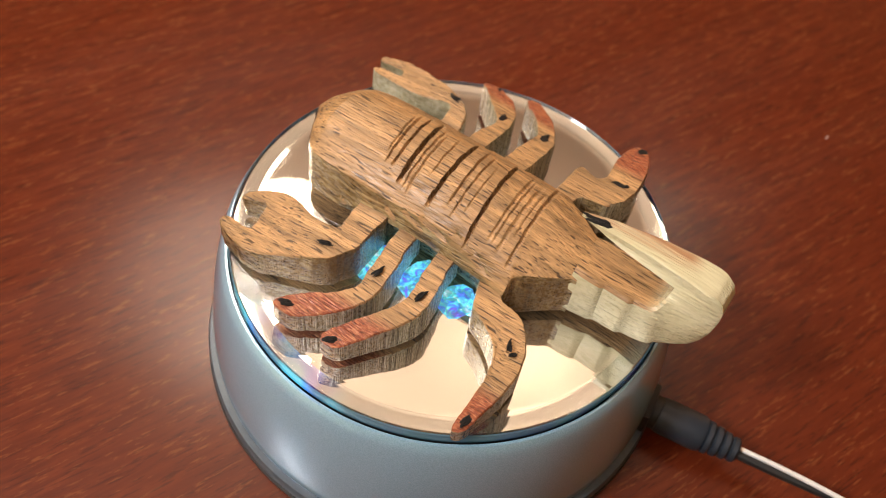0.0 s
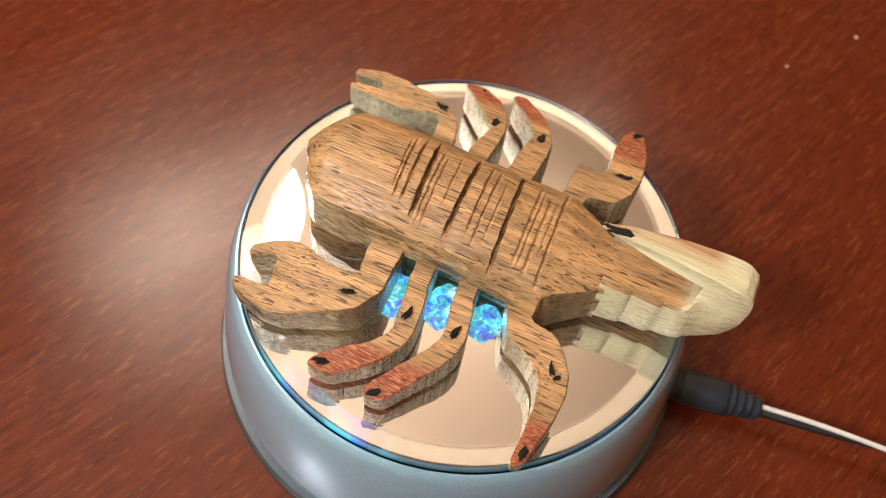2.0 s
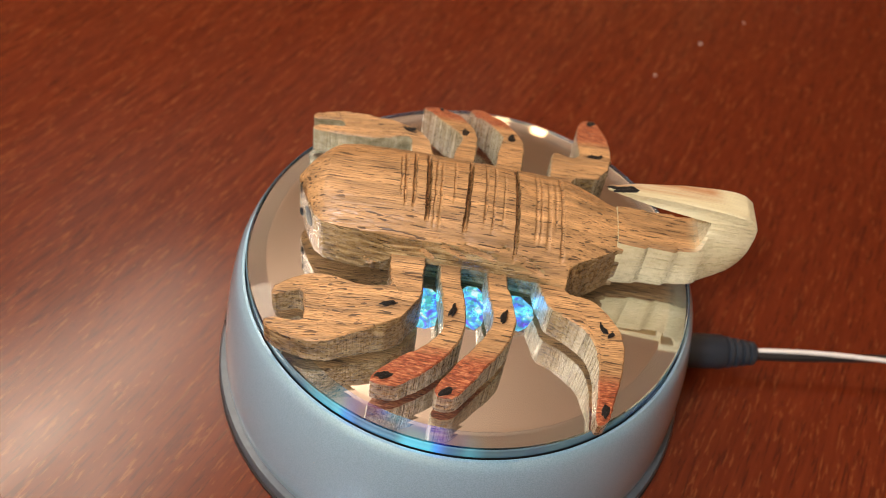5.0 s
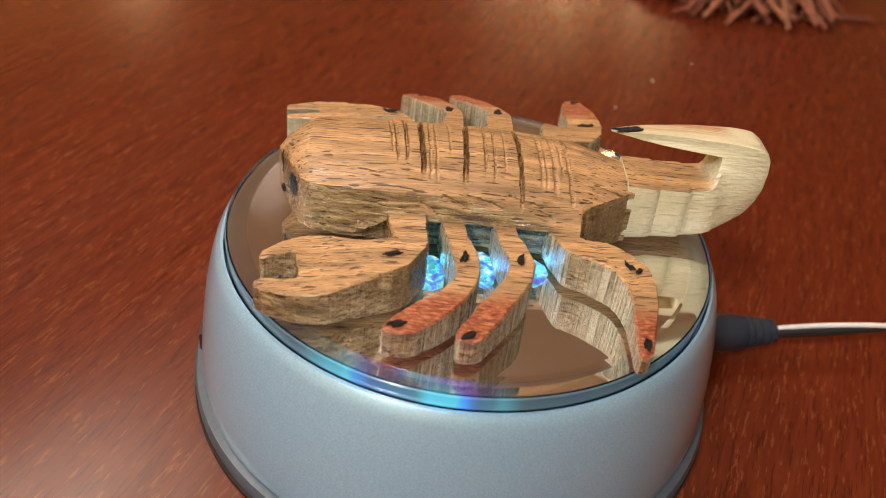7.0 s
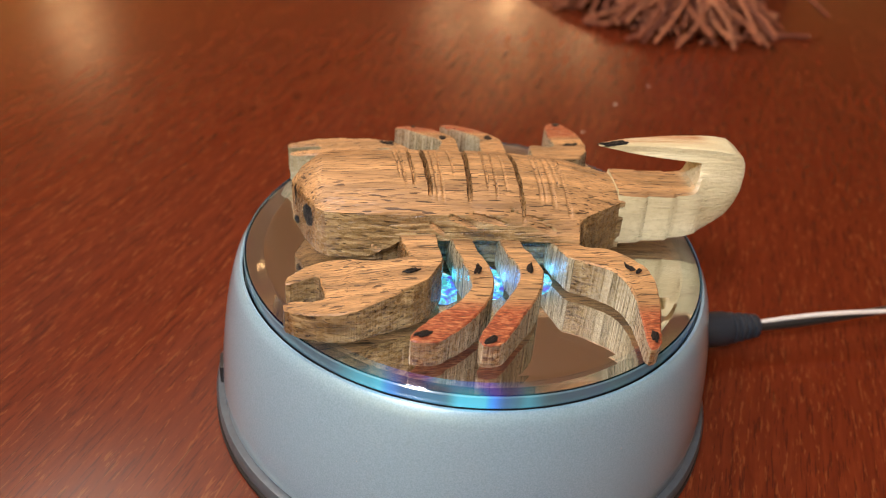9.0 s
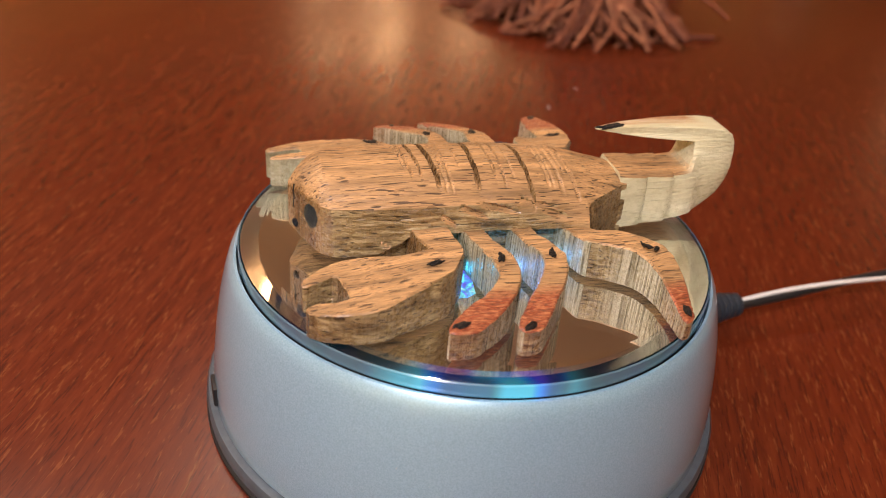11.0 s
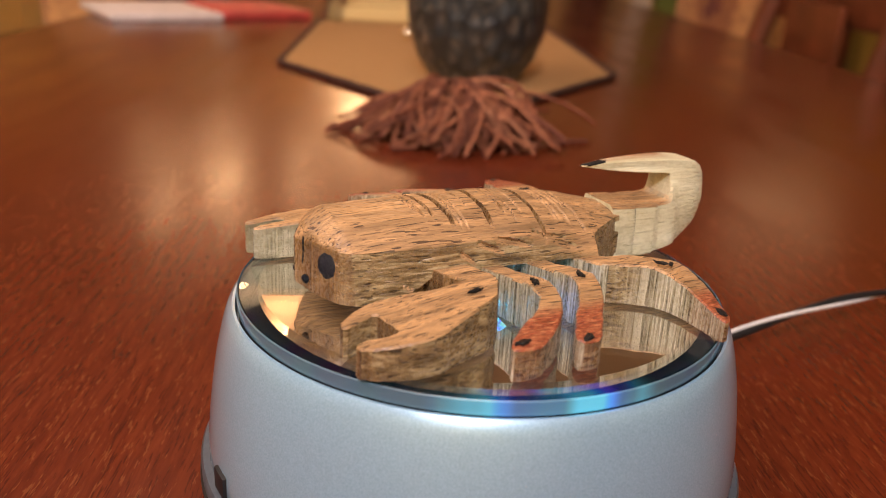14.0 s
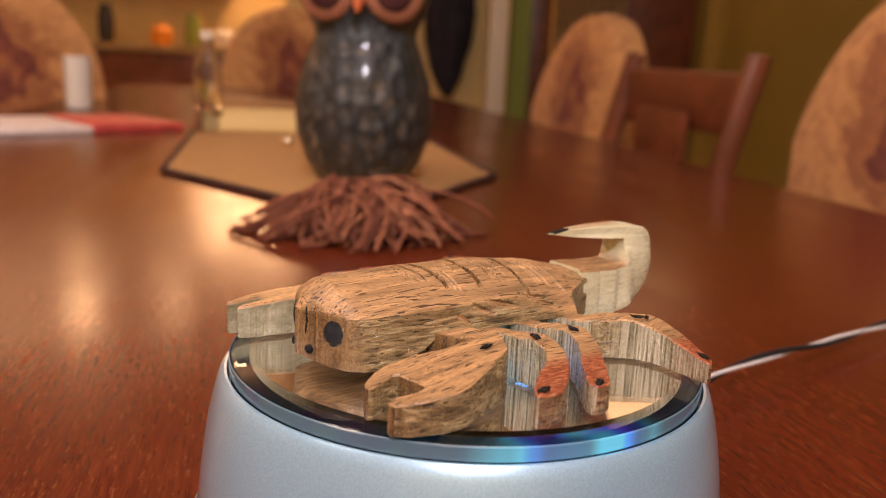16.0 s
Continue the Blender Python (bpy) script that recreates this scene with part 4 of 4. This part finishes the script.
def upholstered_chair(label, m):
    c = thing("upholstered_chair", label, "chair", m, "chairs round the table")
    bm = bmesh.new()
    n, rings = 22, []
    for y, g in ((-0.045, 0.90), (-0.038, 0.97), (0.0, 1.0), (0.038, 0.97), (0.045, 0.90)):
        ring = []
        for i in range(n + 1):
            a = math.pi * i / n
            ring.append(bm.verts.new((0.23 * math.cos(a) * g, y + 0.05 * math.sin(a), 0.78 + (0.26 * math.sin(a)) * g)))
        ring += [bm.verts.new((-0.22 * g, y, 0.44)), bm.verts.new((0.22 * g, y, 0.44))]
        rings.append(ring)
    k = n + 3
    for a, b in zip(rings, rings[1:]):
        for i in range(k):
            bm.faces.new((a[i], a[(i + 1) % k], b[(i + 1) % k], b[i]))
    bm.faces.new(rings[0][::-1])
    bm.faces.new(rings[-1])
    part("backrest", bm, CLOTH, c, "rounded back in medallion fabric")
    part("seat", box((0.46, 0.46, 0.11), (0, -0.25, 0.43), 0.03), CLOTH, c)
    for x in (-0.19, 0.19):
        for y in (0.0, -0.44):
            part("leg", box((0.04, 0.04, 0.38), (x, y, 0.19), 0.006), CHAIR_WOOD, c)
    return c


def wooden_chair(label, m):
    c = thing("wooden_chair", label, "chair", m, "chairs round the table")
    for x in (-0.2, 0.2):
        part("back_post", tube([(x, 0.0, 0.0), (x, 0.0, 0.45), (x, 0.03, 0.75), (x, 0.09, 0.99)], 0.022, 10), CHAIR_WOOD, c)
        part("leg", box((0.04, 0.04, 0.44), (x, -0.42, 0.22), 0.005), CHAIR_WOOD, c)
    part("top_rail", box((0.40, 0.024, 0.12), (0, 0.075, 0.90), 0.01), CHAIR_WOOD, c)
    part("lower_rail", box((0.38, 0.022, 0.05), (0, 0.01, 0.58), 0.006), CHAIR_WOOD, c)
    part("splat", box((0.17, 0.014, 0.30), (0, 0.035, 0.73), 0.004), CHAIR_WOOD, c)
    part("seat", box((0.44, 0.45, 0.04), (0, -0.21, 0.45), 0.012), CHAIR_WOOD, c)
    return c


dining_table()
carved_scorpion()
display_stand()
power_plug()
runner()
tassel()
owl()
bottle()
small_things()
FLOORED = Matrix.Translation((0, 0, Z_FLOOR))
upholstered_chair("rounded chair upholstered in brown medallion fabric", FLOORED @ room_pose(0.43, 1.98, 0.0, -74) @ Matrix.Diagonal((1, 1, 0.98, 1)))
wooden_chair("dark cherry wooden side chair", FLOORED @ room_pose(0.44, 1.42, 0.0, -74) @ Matrix.Diagonal((1, 1, 0.925, 1)))
upholstered_chair("medallion-fabric chair pushed in at the table's side", FLOORED @ room_pose(0.67, 0.90, 0.0, -80))
upholstered_chair("medallion-fabric chair at the far side", FLOORED @ room_pose(-0.92, 1.75, 0.0, 40))
upholstered_chair("medallion-fabric chair at the table's far end", FLOORED @ room_pose(-0.42, 2.80, 0.0, 8))

# --- kitchen beyond ---------------------------------------------------------------------------


def base_unit(u, v, w):
    c = thing("kitchen_cabinet", "dark cherry kitchen base cabinet", "cabinet", room_pose(u, v, Z_FLOOR), "kitchen base cabinets")
    part("carcass", box((w, 0.56, 0.84), (0, 0, 0.43), 0.004), CHAIR_WOOD, c)
    for s in (-1, 1):
        d = part("door", box((w / 2 - 0.02, 0.02, 0.62), (s * w / 4, -0.292, 0.38), 0.006), CHAIR_WOOD, c)
        part("handle", tube([(s * 0.03, -0.31, 0.5), (s * 0.03, -0.325, 0.53), (s * 0.03, -0.325, 0.59), (s * 0.03, -0.31, 0.62)], 0.005, 8), SILVER, d)
    return c


for u in (-2.35, -1.55, -0.75):
    base_unit(u, 5.7, 0.79)
slab("worktop", (2.5, 0.62, 0.04), -1.55, 5.68, Z_FLOOR + 0.875, CURTAIN, "tan stone kitchen worktop", bevel=0.004, cat="worktop")
for u in (-2.5, -1.7):
    c = thing("wall_cabinet", "dark cherry kitchen wall cabinet", "cabinet", room_pose(u, 6.2, 0.66), "kitchen wall cabinets")
    part("carcass", box((0.78, 0.34, 0.7), (0, 0, 0.2), 0.004), CHAIR_WOOD, c)
    for s in (-1, 1):
        part("door", box((0.37, 0.02, 0.66), (s * 0.19, -0.182, 0.2), 0.006), CHAIR_WOOD, c)
rnd = random.Random(3)
for i, (u, mat, r, h) in enumerate(((-2.2, CERAMIC, 0.06, 0.16), (-1.95, BLACK, 0.05, 0.24), (-1.6, ORANGE, 0.07, 0.13), (-1.4, GREEN_PAINT, 0.05, 0.2), (-1.2, CERAMIC, 0.07, 0.12))):
    ob = part("storage_jar", lathe(((0.0, 0.0), (r * 0.8, 0.0), (r, h * 0.2), (r, h * 0.7), (r * 0.7, h * 0.9), (r * 0.7, h), (0.0, h)), 24), mat)
    ob.matrix_world = room_pose(u, 5.55, Z_FLOOR + 0.896)
    tagged(ob, "jar standing on the kitchen worktop", "jar", "kitchen jars")
slab("door_trim", (0.09, 0.14, 2.2), 0.43, 4.2, Z_FLOOR + 1.1, WHITE_TRIM, "white painted door casing", bevel=0.006, cat="trim")
slab("partition_wall", (0.10, 0.12, 2.51), 0.555, 4.3, (Z_FLOOR + Z_CEIL) / 2, GREEN_PAINT, "moss green end of a partition wall", cat="wall")
slab("bookcase_side", (0.13, 0.30, 1.9), 0.70, 4.75, Z_FLOOR + 0.95, CHAIR_WOOD, "dark cherry side of a tall bookcase", bevel=0.006, cat="bookcase")
slab("dark_doorway", (0.62, 0.10, 2.1), 1.46, 4.95, Z_FLOOR + 1.05, CHAIR_WOOD, "dark cherry wooden door", bevel=0.01, cat="door")
bm = bmesh.new()
cols = [[bm.verts.new((0.40 * i / 60 - 0.20, 0.035 * math.sin(i * 0.75) + y, z)) for z in (0.02, 2.1)] for y in (0.0, 0.012) for i in range(61)]
for base in (0, 61):
    for i in range(60):
        bm.faces.new((cols[base + i][0], cols[base + i + 1][0], cols[base + i + 1][1], cols[base + i][1]))
drape = part("curtain", bm, CURTAIN)
drape.matrix_world = room_pose(0.98, 4.60, Z_FLOOR)
tagged(drape, "long beige pleated curtain beside the door", "curtain")



def hanging_coat(label, mat, u, v, z, w, h, seed):
    """A lumpy garment hanging from a hook."""
    bm = bmesh.new()
    bmesh.ops.create_uvsphere(bm, u_segments=40, v_segments=28, radius=1.0)
    for p in bm.verts:
        k = 1 + 0.30 * noise.noise(p.co * 2.3 + Vector((seed, 0, 0))) + 0.12 * noise.noise(p.co * 6 + Vector((0, seed, 0)))
        taper = 0.62 + 0.38 * min(1.0, (1.0 - p.co.z) * 0.9)
        p.co = Vector((p.co.x * w * k * taper, p.co.y * 0.10 * k, p.co.z * h * (1 + 0.1 * noise.noise(p.co * 3))))
    ob = part("hanging_coat", bm, mat)
    ob.matrix_world = room_pose(u, v, z)
    tagged(ob, label, "coat", "coats on hooks")
    hook = part("coat_hook", tube([(0, 0.10, h * 0.9), (0, 0.03, h * 0.93), (0, 0.0, h * 1.0), (0, -0.02, h * 1.05)], 0.008, 8), SILVER, ob)
    return ob


NAVY = plain("navy_cloth", (0.018, 0.016, 0.030), 0.9, spread=0.4, scale=12)
MAROON = plain("maroon_cloth", (0.16, 0.022, 0.026), 0.9, spread=0.5, scale=9)
slab("coat_wall", (1.15, 0.10, 2.51), -0.10, 4.62, (Z_FLOOR + Z_CEIL) / 2, CREAM, "cream painted wall behind the coats", cat="wall")
hanging_coat("dark navy coat hanging on the cream wall", NAVY, -0.36, 4.45, 0.62, 0.17, 0.36, 2.0)
hanging_coat("maroon coat hanging beside a navy one", MAROON, -0.60, 4.45, 0.80, 0.09, 0.26, 5.0)
hanging_coat("dark navy coat hanging near the door casing", NAVY, 0.20, 4.45, 0.42, 0.12, 0.48, 9.0)
hanging_coat("maroon scarf hanging near the door casing", MAROON, 0.30, 4.40, 0.78, 0.09, 0.24, 12.0)

# --- crumbs on the table -------------------------------------------------------------------------
for x, y, r in ((0.100, 0.210, 0.0007), (0.076, 0.177, 0.0005), (0.125, 0.236, 0.0005)):
    bm = bmesh.new()
    bmesh.ops.create_icosphere(bm, subdivisions=2, radius=r)
    for v in bm.verts:
        v.co *= 1 + 0.4 * noise.noise(v.co * 1500)
        v.co.z *= 0.5
    ob = part("crumb", bm, PAPER)
    ob.matrix_world = Matrix.Translation((x, y, r * 0.45))
    tagged(ob, "tiny pale crumb on the tabletop", "crumb", "crumbs on the table")
